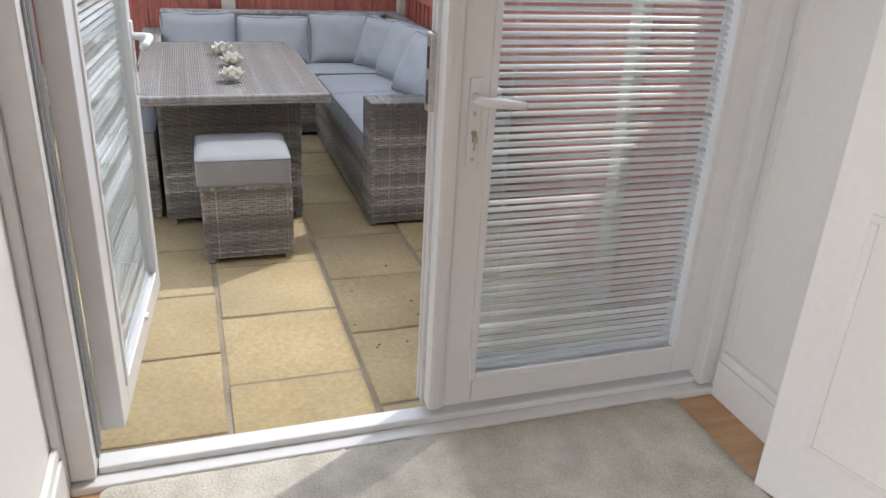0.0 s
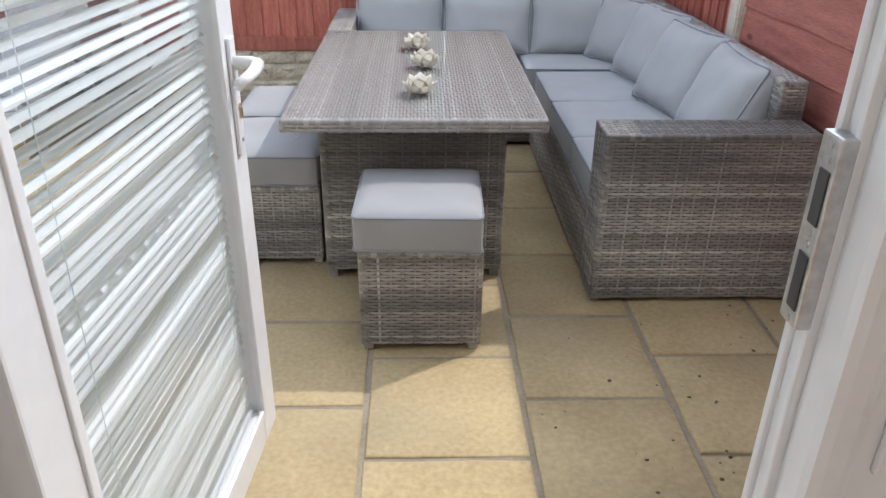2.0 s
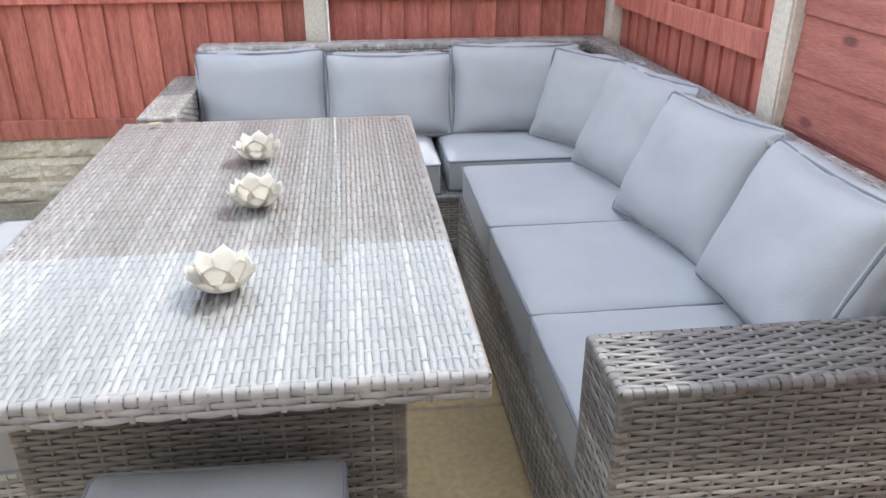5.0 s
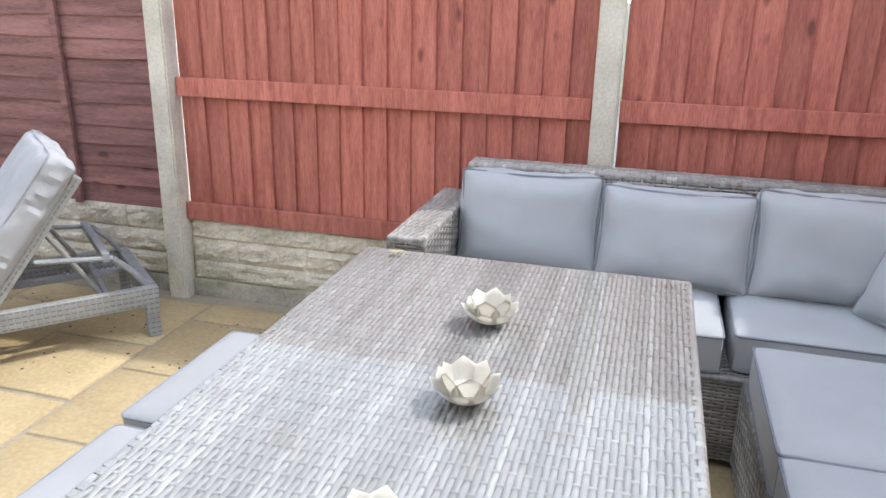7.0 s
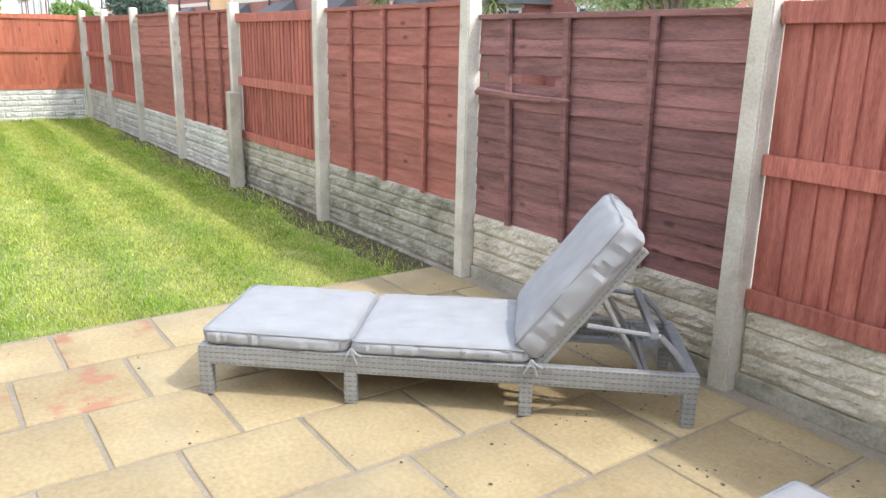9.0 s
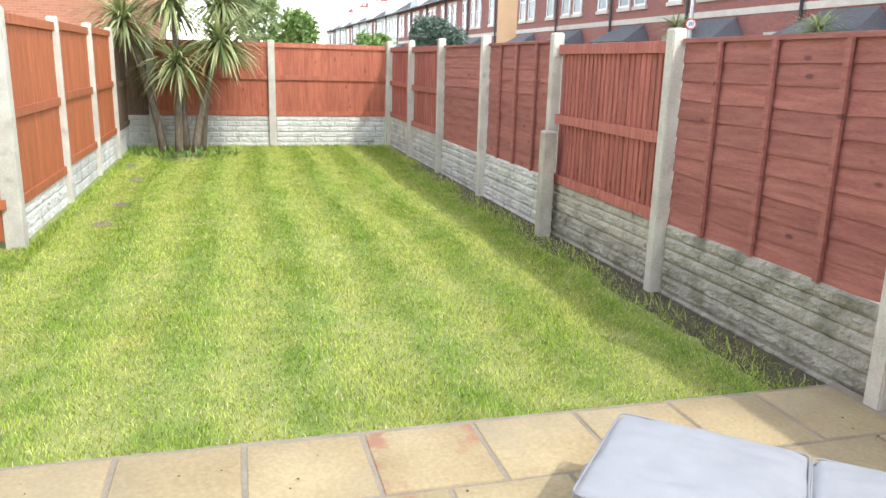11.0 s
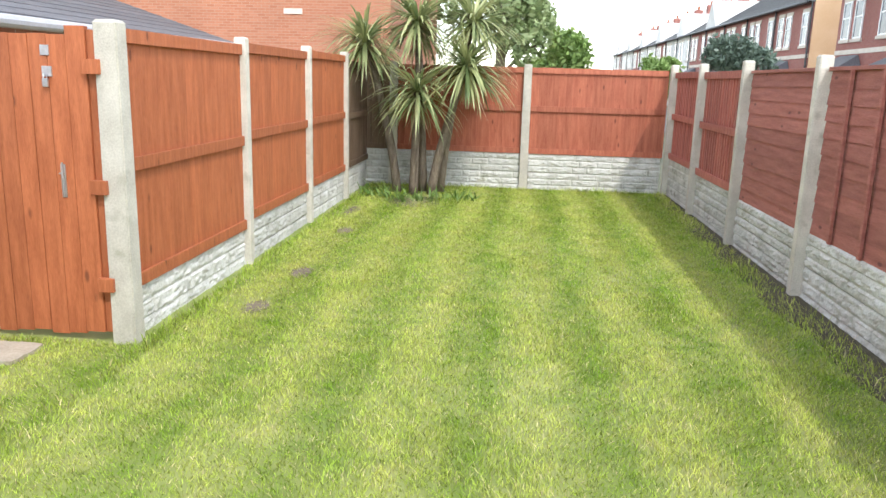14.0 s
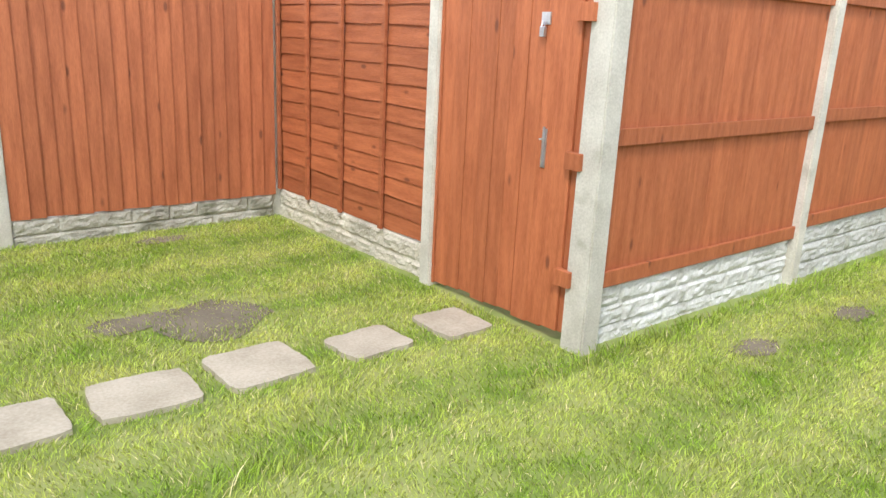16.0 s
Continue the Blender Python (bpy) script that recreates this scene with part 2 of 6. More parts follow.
    if blades:
        b.inputs["Specular IOR Level"].default_value = 0.3
        tl, mx = n.new("ShaderNodeBsdfTranslucent"), n.new("ShaderNodeMixShader")
        l.new(hsv.outputs[0], tl.inputs[0])
        mx.inputs[0].default_value = 0.3
        l.new(b.outputs[0], mx.inputs[1])
        l.new(tl.outputs[0], mx.inputs[2])
        l.new(mx.outputs[0], n["Material Output"].inputs[0])
    return m


def leafy(name, c1, c2, through_light=0.3):
    m = bpy.data.materials.new(name)
    m.use_nodes = True
    n, l = m.node_tree.nodes, m.node_tree.links
    b = n["Principled BSDF"]
    geo, ramp = n.new("ShaderNodeNewGeometry"), n.new("ShaderNodeValToRGB")
    ramp.color_ramp.elements[0].color, ramp.color_ramp.elements[1].color = (*c1, 1), (*c2, 1)
    l.new(geo.outputs["Random Per Island"], ramp.inputs[0])
    l.new(ramp.outputs[0], b.inputs["Base Color"])
    b.inputs["Roughness"].default_value = 0.45
    tl, mx = n.new("ShaderNodeBsdfTranslucent"), n.new("ShaderNodeMixShader")
    l.new(ramp.outputs[0], tl.inputs[0])
    mx.inputs[0].default_value = through_light
    l.new(b.outputs[0], mx.inputs[1])
    l.new(tl.outputs[0], mx.inputs[2])
    l.new(mx.outputs[0], n["Material Output"].inputs[0])
    return m


M = dict(
    upvc=shader("white_upvc", (0.69, 0.7, 0.71), (0.75, 0.755, 0.755), 0.3, 2, 30, 0.0, vary=0.02),
    gasket=shader("grey_gasket", (0.2, 0.21, 0.22), (0.3, 0.3, 0.31), 0.5, 8, 60, 0.0),
    slat=shader("blind_slat", (0.7, 0.73, 0.74), (0.76, 0.78, 0.785), 0.35, 4, 40, 0.0, vary=0.03),
    plaster=shader("white_paint", (0.74, 0.73, 0.71), (0.8, 0.79, 0.77), 0.6, 1.5, 80, 0.04, vary=0.02),
    gloss=shader("white_gloss_paint", (0.76, 0.76, 0.75), (0.82, 0.82, 0.81), 0.3, 2, 50, 0.03, vary=0.02),
    laminate=shader("oak_laminate", (0.36, 0.2, 0.1), (0.52, 0.32, 0.18), 0.35, 3, 30, 0.05, (1, 9, 1)),
    rug=shader("cream_carpet", (0.42, 0.39, 0.33), (0.66, 0.62, 0.54), 0.95, 9, 160, 0.5, vary=0.02),
    brass=shader("brass", (0.42, 0.36, 0.24), (0.55, 0.47, 0.32), 0.4, 20, 80, 0.0, metal=1.0),
    steel=shader("galvanised_steel", (0.45, 0.46, 0.47), (0.68, 0.69, 0.7), 0.35, 20, 120, 0.05, metal=0.9),
    iron=shader("grey_painted_iron", (0.2, 0.21, 0.22), (0.28, 0.29, 0.3), 0.5, 12, 90, 0.05),
    red_timber=shader("red_stained_timber", (0.285, 0.076, 0.056), (0.53, 0.188, 0.138), 0.7, 5, 40, 0.25, (7, 7, 0.7), vary=0.16, knots=(7, 0, 3.2)),
    orange_timber=shader("orange_stained_timber", (0.31, 0.082, 0.027), (0.5, 0.155, 0.06), 0.65, 4, 36, 0.2, (7, 7, 0.7), vary=0.1, knots=(7, 0, 2.6)),
    rust_timber=shader("rust_stained_timber", (0.32, 0.08, 0.042), (0.5, 0.165, 0.09), 0.7, 4, 36, 0.2, (7, 7, 0.7), vary=0.1, knots=(7, 0, 2.6)),
    red_lap=shader("red_lap_timber", (0.26, 0.082, 0.064), (0.445, 0.17, 0.13), 0.7, 4, 40, 0.3, (0.7, 7, 7), vary=0.12, knots=(3, 0, 7)),
    orange_lap=shader("orange_lap_timber", (0.3, 0.078, 0.026), (0.49, 0.15, 0.056), 0.65, 4, 40, 0.3, (0.7, 7, 7), vary=0.12, knots=(3, 0, 7)),
    dark_lap=shader("weathered_dark_timber", (0.135, 0.062, 0.058), (0.33, 0.155, 0.14), 0.75, 4, 40, 0.35, (0.7, 7, 7), vary=0.25, knots=(3, 0, 7)),
    old_timber=shader("old_brown_timber", (0.1, 0.06, 0.035), (0.2, 0.13, 0.08), 0.8, 4, 40, 0.3, (7, 7, 0.7), vary=0.2),
    concrete=shader("post_concrete", (0.46, 0.425, 0.35), (0.67, 0.63, 0.54), 0.9, 5, 90, 0.3, vary=0.08),
    old_concrete=shader("old_concrete", (0.36, 0.33, 0.26), (0.6, 0.56, 0.46), 0.9, 6, 90, 0.35, vary=0.1),
    stone_face=shader("cream_stone_face", (0.34, 0.31, 0.24), (0.66, 0.61, 0.5), 0.9, 4, 70, 0.35, vary=0.1),
    grey_face=shader("grey_stone_face", (0.26, 0.24, 0.19), (0.5, 0.47, 0.39), 0.9, 5, 70, 0.4, vary=0.1),
    white_face=shader("whitewashed_stone_face", (0.42, 0.41, 0.36), (0.71, 0.7, 0.655), 0.85, 3.5, 70, 0.25, vary=0.08),
    flag=shader("buff_paving", (0.33, 0.245, 0.125), (0.475, 0.375, 0.21), 0.85, 2.2, 55, 0.3, vary=0.09),
    joint=shader("paving_mortar", (0.24, 0.2, 0.145), (0.37, 0.31, 0.235), 0.95, 6, 90, 0.3),
    step_flag=shader("pale_stepping_stone", (0.34, 0.29, 0.21), (0.5, 0.44, 0.34), 0.85, 5, 70, 0.25, vary=0.06),
    strand=strands("grey_brown_strand", ((0.17, 0.16, 0.148), (0.36, 0.345, 0.32), (0.22, 0.208, 0.19), (0.31, 0.295, 0.272), (0.25, 0.237, 0.218), (0.46, 0.445, 0.415)), 0.52, 1.32),
    strand_top=strands("table_strand", ((0.25, 0.238, 0.228), (0.305, 0.292, 0.28), (0.26, 0.246, 0.236), (0.37, 0.357, 0.345)), 0.88, 1.14, bands=(11, 0.5, 1)),
    # two colours for the wicker cores, painted as the shade between strands
    gap_shade_top=shader("grey_gap_shade", (0.16, 0.153, 0.147), (0.205, 0.197, 0.19), 0.7, 8, 60, 0.0),
    gap_shade=shader("dark_gap_shade", (0.05, 0.047, 0.045), (0.09, 0.085, 0.08), 0.7, 8, 60, 0.0),
    wicker_grey=wicker("pale_grey_wicker", (0.32, 0.325, 0.32), (0.27, 0.275, 0.27), False, 0.022, 0.05, 0.7),
    cushion=shader("blue_grey_fabric", (0.355, 0.374, 0.386), (0.41, 0.428, 0.44), 0.85, 5, 420, 0.16, vary=0.04),
    stool_fabric=shader("grey_fabric", (0.285, 0.288, 0.292), (0.33, 0.332, 0.336), 0.85, 5, 420, 0.16, vary=0.04),
    # piping is darker than the fabric: the seam's shadow is in its colour
    piping=shader("shadow_dark_piping", (0.17, 0.185, 0.21), (0.22, 0.24, 0.27), 0.8, 10, 100, 0.0),
    lounger_fabric=shader("pale_grey_lounger_fabric", (0.315, 0.322, 0.332), (0.38, 0.386, 0.395), 0.85, 8, 300, 0.25, vary=0.03),
    ceramic=shader("matt_white_ceramic", (0.72, 0.69, 0.62), (0.8, 0.77, 0.7), 0.55, 12, 90, 0.05),
    glass=clear_glass("clear_glass", (1, 1, 1), 0.4),
    table_glass=clear_glass("table_glass", (0.955, 0.965, 0.96), 0.2),
    soil=shader("dry_soil", (0.15, 0.125, 0.085), (0.24, 0.2, 0.14), 0.95, 7, 60, 0.5),
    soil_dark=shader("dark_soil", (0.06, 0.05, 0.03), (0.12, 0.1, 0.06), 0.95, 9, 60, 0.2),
    lawn=lawn_shader("lawn_ground", False),
    blade=lawn_shader("grass_blades", True),
    far_ground=shader("distant_ground", (0.08, 0.1, 0.05), (0.16, 0.16, 0.11), 0.95, 0.2, 4, 0.0),
    brick_orange=brickwork("orange_brick", (0.4, 0.15, 0.08), (0.47, 0.2, 0.115), (0.44, 0.24, 0.16), 0.05, 0.15),
    brick_red=brickwork("red_terrace_brick", (0.28, 0.09, 0.075), (0.36, 0.13, 0.1), (0.3, 0.17, 0.14), 0.05, 0.15),
    brick_house=brickwork("house_brick", (0.36, 0.16, 0.1), (0.46, 0.24, 0.16), (0.5, 0.44, 0.37)),
    render_white=shader("white_render", (0.62, 0.61, 0.58), (0.74, 0.73, 0.7), 0.85, 2, 20, 0.1),
    render_buff=shader("buff_render", (0.55, 0.36, 0.2), (0.64, 0.45, 0.28), 0.85, 1, 20, 0.1),
    slate=shader("roof_slate", (0.09, 0.092, 0.1), (0.17, 0.172, 0.18), 0.6, 4, 40, 0.2, (1, 6, 6)),
    asphalt=shader("pale_worn_asphalt", (0.15, 0.15, 0.148), (0.24, 0.238, 0.23), 0.9, 0.6, 30, 0.1),
    stone_trim=shader("stone_trim", (0.55, 0.48, 0.4), (0.66, 0.6, 0.52), 0.8, 3, 20, 0.1),
    pane=shader("dark_window_pane", (0.05, 0.06, 0.07), (0.12, 0.14, 0.16), 0.08, 0.6, 4, 0.0, vary=0.4),
    terracotta=shader("terracotta", (0.4, 0.15, 0.09), (0.52, 0.22, 0.13), 0.8, 5, 30, 0.1),
    black_plastic=shader("black_gutter_plastic", (0.02, 0.021, 0.024), (0.05, 0.052, 0.056), 0.4, 6, 50, 0.0),
    grey_pipe=shader("grey_plastic_gutter", (0.4, 0.41, 0.43), (0.5, 0.51, 0.53), 0.35, 6, 50, 0.0),
    palm_leaf=leafy("cordyline_leaf", (0.14, 0.2, 0.07), (0.58, 0.6, 0.3)),
    dry_leaf=leafy("dry_cordyline_leaf", (0.3, 0.22, 0.1), (0.5, 0.42, 0.25)),
    bark=shader("fissured_bark", (0.1, 0.075, 0.05), (0.26, 0.21, 0.15), 0.95, 8, 50, 0.6, (5, 5, 1)),
    tree_leaf=leafy("tree_leaf", (0.2, 0.28, 0.11), (0.42, 0.5, 0.24)),
    hedge_leaf=leafy("hedge_leaf", (0.15, 0.25, 0.06), (0.34, 0.47, 0.15)),
    blue_leaf=leafy("grey_green_leaf", (0.1, 0.145, 0.11), (0.2, 0.27, 0.2)),
    weed=leafy("weed_leaf", (0.1, 0.2, 0.03), (0.3, 0.42, 0.12)),
    sign_white=shader("sign_white", (0.75, 0.75, 0.75), (0.8, 0.8, 0.8), 0.4, 5, 30, 0.0),
    sign_red=shader("sign_red", (0.55, 0.02, 0.02), (0.6, 0.03, 0.03), 0.4, 5, 30, 0.0),
    sign_black=shader("sign_black", (0.01, 0.01, 0.01), (0.02, 0.02, 0.02), 0.4, 5, 30, 0.0),
)


def stain(m, colour, scale, lo, hi, most):
    """Soft blotches of a second colour over a mottled surface."""
    n, l = m.node_tree.nodes, m.node_tree.links
    base = n["Principled BSDF"].inputs["Base Color"]
    src = base.links[0].from_socket
    geo, nz, mr, mx = n.new("ShaderNodeNewGeometry"), n.new("ShaderNodeTexNoise"), n.new("ShaderNodeMapRange"), n.new("ShaderNodeMix")
    nz.inputs["Scale"].default_value, nz.inputs["Detail"].default_value = scale, 4
    mr.inputs["From Min"].default_value, mr.inputs["From Max"].default_value, mr.inputs["To Max"].default_value = lo, hi, most
    mx.data_type = "RGBA"
    mx.inputs["B"].default_value = (*colour, 1)
    l.new(geo.outputs["Position"], nz.inputs["Vector"])
    l.new(nz.outputs[0], mr.inputs["Value"])
    l.new(mr.outputs[0], mx.inputs["Factor"])
    l.new(src, mx.inputs["A"])
    l.new(mx.outputs["Result"], base)
    return m


# translucency added to brighten the thin white slats, replacing light bounced between them
slat_nodes, slat_links = M["slat"].node_tree.nodes, M["slat"].node_tree.links
glow, both = slat_nodes.new("ShaderNodeBsdfTranslucent"), slat_nodes.new("ShaderNodeMixShader")
glow.inputs[0].default_value, both.inputs[0].default_value = (0.8, 0.86, 0.87, 1), 0.4
slat_links.new(slat_nodes["Principled BSDF"].outputs[0], both.inputs[1])
slat_links.new(glow.outputs[0], both.inputs[2])
slat_links.new(both.outputs[0], slat_nodes["Material Output"].inputs[0])
M["flag_stained"] = stain(shader("rust_stained_paving", (0.33, 0.245, 0.125), (0.475, 0.375, 0.21), 0.85, 2.2, 55, 0.3, vary=0.05), (0.37, 0.16, 0.1), 5.0, 0.53, 0.62, 0.8)
stain(M["white_face"], (0.2, 0.2, 0.12), 5.5, 0.58, 0.72, 0.6)
stain(M["grey_face"], (0.12, 0.12, 0.07), 5.0, 0.52, 0.7, 0.7)
stain(M["stone_face"], (0.22, 0.2, 0.14), 3.0, 0.55, 0.75, 0.6)
stain(M["concrete"], (0.3, 0.28, 0.2), 7.0, 0.6, 0.74, 0.5)
stain(M["flag"], (0.3, 0.26, 0.18), 1.6, 0.5, 0.75, 0.5)
stain(M["strand_top"], (0.2, 0.15, 0.11), 9.0, 0.64, 0.76, 0.4)


# ---- mesh helpers ----
def box(bm, x0, x1, y0, y1, z0, z1, bevel=0.0, turn=None):
    """A box, with bevelled edges if asked, turned by a matrix if given. Returns its vertices."""
    made = bmesh.ops.create_cube(bm, size=1.0)["verts"]
    c = Vector(((x0 + x1) / 2, (y0 + y1) / 2, (z0 + z1) / 2))
    for v in made:
        v.co = Vector((v.co.x * (x1 - x0), v.co.y * (y1 - y0), v.co.z * (z1 - z0))) + c
    if turn is not None:
        for v in made:
            v.co = turn @ v.co
    if bevel:
        edges = list({e for v in made for e in v.link_edges})
        bmesh.ops.bevel(bm, geom=edges, offset=bevel, segments=2, affect="EDGES", profile=0.6)
    return made


def rod(bm, points, radius, sides=10, caps=True):
    """A round bar along points."""
    points = [Vector(p) for p in points]
    rings = []
    for i, p in enumerate(points):
        a, b = points[max(0, i - 1)], points[min(len(points) - 1, i + 1)]
        way = (b - a).normalized()
        u = way.orthogonal().normalized() if i == 0 else (u - way * u.dot(way)).normalized()
        w = way.cross(u)
        r = radius[i] if isinstance(radius, (list, tuple)) else radius
        rings.append([bm.verts.new(p + (u * math.cos(2 * math.pi * k / sides) + w * math.sin(2 * math.pi * k / sides)) * r) for k in range(sides)])
    for q, s in zip(rings, rings[1:]):
        for k in range(sides):
            bm.faces.new((q[k], q[(k + 1) % sides], s[(k + 1) % sides], s[k]))
    if caps:
        bm.faces.new(rings[0][::-1])
        bm.faces.new(rings[-1])


def loop_rod(bm, points, radius, sides=6):
    points = [Vector(p) for p in points]
    n = len(points)
    rings = []
    for i, p in enumerate(points):
        way = (points[(i + 1) % n] - points[i - 1]).normalized()
        u = Vector((0, 0, 1)) if abs(way.z) < 0.9 else Vector((1, 0, 0))
        u = (u - way * u.dot(way)).normalized()
        w = way.cross(u)
        rings.append([bm.verts.new(p + (u * math.cos(2 * math.pi * k / sides) + w * math.sin(2 * math.pi * k / sides)) * radius) for k in range(sides)])
    for i in range(n):
        q, s = rings[i], rings[(i + 1) % n]
        for k in range(sides):
            bm.faces.new((q[k], q[(k + 1) % sides], s[(k + 1) % sides], s[k]))


def box_uv(bm, swap=False):
    """UV in metres by the way each face looks; swap turns the pattern on level faces."""
    uv = bm.loops.layers.uv.verify()
    bm.normal_update()
    for f in bm.faces:
        n = f.normal
        for lp in f.loops:
            c = lp.vert.co
            if abs(n.z) > 0.7:
                lp[uv].uv = (c.y, c.x) if swap else (c.x, c.y)
            elif abs(n.x) > abs(n.y):
                lp[uv].uv = (c.y, c.z)
            else:
                lp[uv].uv = (c.x, c.z)


def finish(name, bm, material, smooth=False):
    me = bpy.data.meshes.new(name)
    bm.normal_update()
    bm.to_mesh(me)
    bm.free()
    me.materials.append(material)
    if smooth:
        for p in me.polygons:
            p.use_smooth = True
    return me


def part(name, bm, material, parent, label="", smooth=False):
    ob = new(name, finish(name, bm, material, smooth))
    ob.parent = parent
    if label:
        ob["label"] = label
    return ob


def share(name, mesh, parent, m, label=""):
    ob = new(name, mesh)
    ob.parent = parent
    ob.matrix_basis = m
    if label:
        ob["label"] = label
    return ob


def thing(name, at, label, category, group="", kind="", turn=0.0):
    e = new(name)
    e.empty_display_size = 0.1
    e.matrix_basis = pose(*at, 0, 0, turn)
    return tagged(e, label, category, group, kind)


def solid(name, bm, material, label, category, group="", kind="", at=(0, 0, 0), smooth=False, turn=0.0):
    ob = new(name, finish(name, bm, material, smooth))
    ob.matrix_basis = pose(*at, 0, 0, turn)
    return tagged(ob, label, category, group, kind)


def pad(w, d, h, round_=0.05, puff=0.02, wrinkle=0.004, seed=0, cuts=14, pinch=0.0, ear=0.0, pucker=0.0):
    """A stuffed cushion, w by d by h, its base at z = 0: rounded sides, a crowned face and slight creases."""
    bm = bmesh.new()
    bmesh.ops.create_cube(bm, size=2.0)
    bmesh.ops.subdivide_edges(bm, edges=bm.edges[:], cuts=cuts, use_grid_fill=True)
    r = round_
    for v in bm.verts:
        u, t, s = v.co
        # keep more vertices near the rim
        p = Vector((math.copysign(abs(u) ** 0.75, u) * w / 2, math.copysign(abs(t) ** 0.75, t) * d / 2, math.copysign(abs(s) ** 0.75, s) * h / 2))
        core = Vector((max(-w / 2 + r, min(w / 2 - r, p.x)), max(-d / 2 + r, min(d / 2 - r, p.y)), max(-h / 2 + min(r, h / 2.05), min(h / 2 - min(r, h / 2.05), p.z))))
        q = p - core
        if q.length > 1e-6:
            q = q.normalized() * min(r, q.length)
        p = core + q
        crown = (1 - u ** 4) * (1 - t ** 4)
        p.z *= 1 - pinch * (1 - (1 - u ** 4) * (1 - t ** 4)) * 0.999
        p.z += puff * crown * s
        side = (1 - s ** 2)
        p.x += puff * 0.5 * side * u * (1 - t ** 4)
        p.y += puff * 0.5 * side * t * (1 - u ** 4)
        p.x += ear * u * (t * t - 0.55)
        p.y += ear * t * (u * u - 0.55)
        k = noise.noise(Vector((p.x * 9 + seed * 3.7, p.y * 9, p.z * 9))) + 0.5 * noise.noise(Vector((p.x * 21, p.y * 21 + seed, p.z * 21)))
        p += p.normalized() * wrinkle * k
        if pucker:
            run = p.x if abs(t) > abs(u) else p.y
            fold = pucker * side * noise.noise(Vector((run * 38, seed, p.z * 8)))
            p += Vector((u if abs(u) > abs(t) else 0, t if abs(t) >= abs(u) else 0, 0)) * fold * 2
            p.z += pucker * 1.2 * crown * s * noise.noise(Vector((p.x * 7 + seed, p.y * 22, 0)))
        v.co = p + Vector((0, 0, h / 2))
    bm.normal_update()
    for e in bm.edges:
        e.smooth = e.calc_face_angle(0.0) < 0.55
    return bm


def rim(w, d, z, r, radius=0.004, ear=0.0):
    """A line of piping round a cushion's edge at height z."""
    bm = bmesh.new()
    pts = []
    for cx, cy, a0 in ((1, 1, 0), (-1, 1, 90), (-1, -1, 180), (1, -1, 270)):
        for a in range(0, 91, 30):
            t = radians(a0 + a)
            pts.append((cx * (w / 2 - r) + math.cos(t) * r, cy * (d / 2 - r) + math.sin(t) * r, z))
    full = []
    for i, p in enumerate(pts):
        q = pts[(i + 1) % len(pts)]
        k = 6 if (Vector(p) - Vector(q)).length > 0.1 else 1
        for j in range(k):
            f = Vector(p).lerp(Vector(q), j / k)
            u, t = f.x / w * 2, f.y / d * 2
            full.append(f + Vector((ear * u * (t * t - 0.55), ear * t * (u * u - 0.55), 0)))
    loop_rod(bm, full, radius)
    return bm

# ---- ground ----
PATIO, LAWN = 0.094, 0.05
NORTH, EAST, BACK, GATE_Y, GATE_X, ALLEY_Y = 6.325, 1.53, -15.75, 1.64, -8.01, -1.70

bm = bmesh.new()
box(bm, -400, 400, -400, 400, -0.4, -0.02)
solid("ground", bm, M["far_ground"], "rough grey-green open ground reaching the horizon", "ground", kind="structure")
bm = bmesh.new()
bmesh.ops.create_grid(bm, x_segments=90, y_segments=64, size=1.0)
for v in bm.verts:
    x, y = -9.95 + v.co.x * 5.92, 2.32 + v.co.y * 4.10
    v.co = Vector((x, y, LAWN - 0.026 + 0.008 * noise.noise(Vector((x * 0.7, y * 0.7, 0)))))
lawn = solid("lawn", bm, M["lawn"], "mown lawn soil with short grass inside the fence", "lawn", kind="structure", smooth=True)

# ---- house and room behind the glazed doors ----
FLOOR, HOUSE_Y = 0.24, 0.04
# outer face is unseen; its white render is there to bounce sunlight onto the patio
bm = bmesh.new()
box(bm, -2.4, -0.51, 1.745, 1.95, -0.1, 4.6)
box(bm, 1.44, 4.5, 1.745, 1.95, -0.1, 4.6)
box(bm, -0.51, 1.44, 1.66, 1.95, 2.36, 4.6)
box(bm, -0.51, 1.44, 1.66, 1.82, -0.1, 0.225)
box_uv(bm)
solid("wall_north", bm, M["render_white"], "unseen outside wall of the house, white to bounce sunlight", "wall", kind="structure", at=(0, HOUSE_Y, 0))
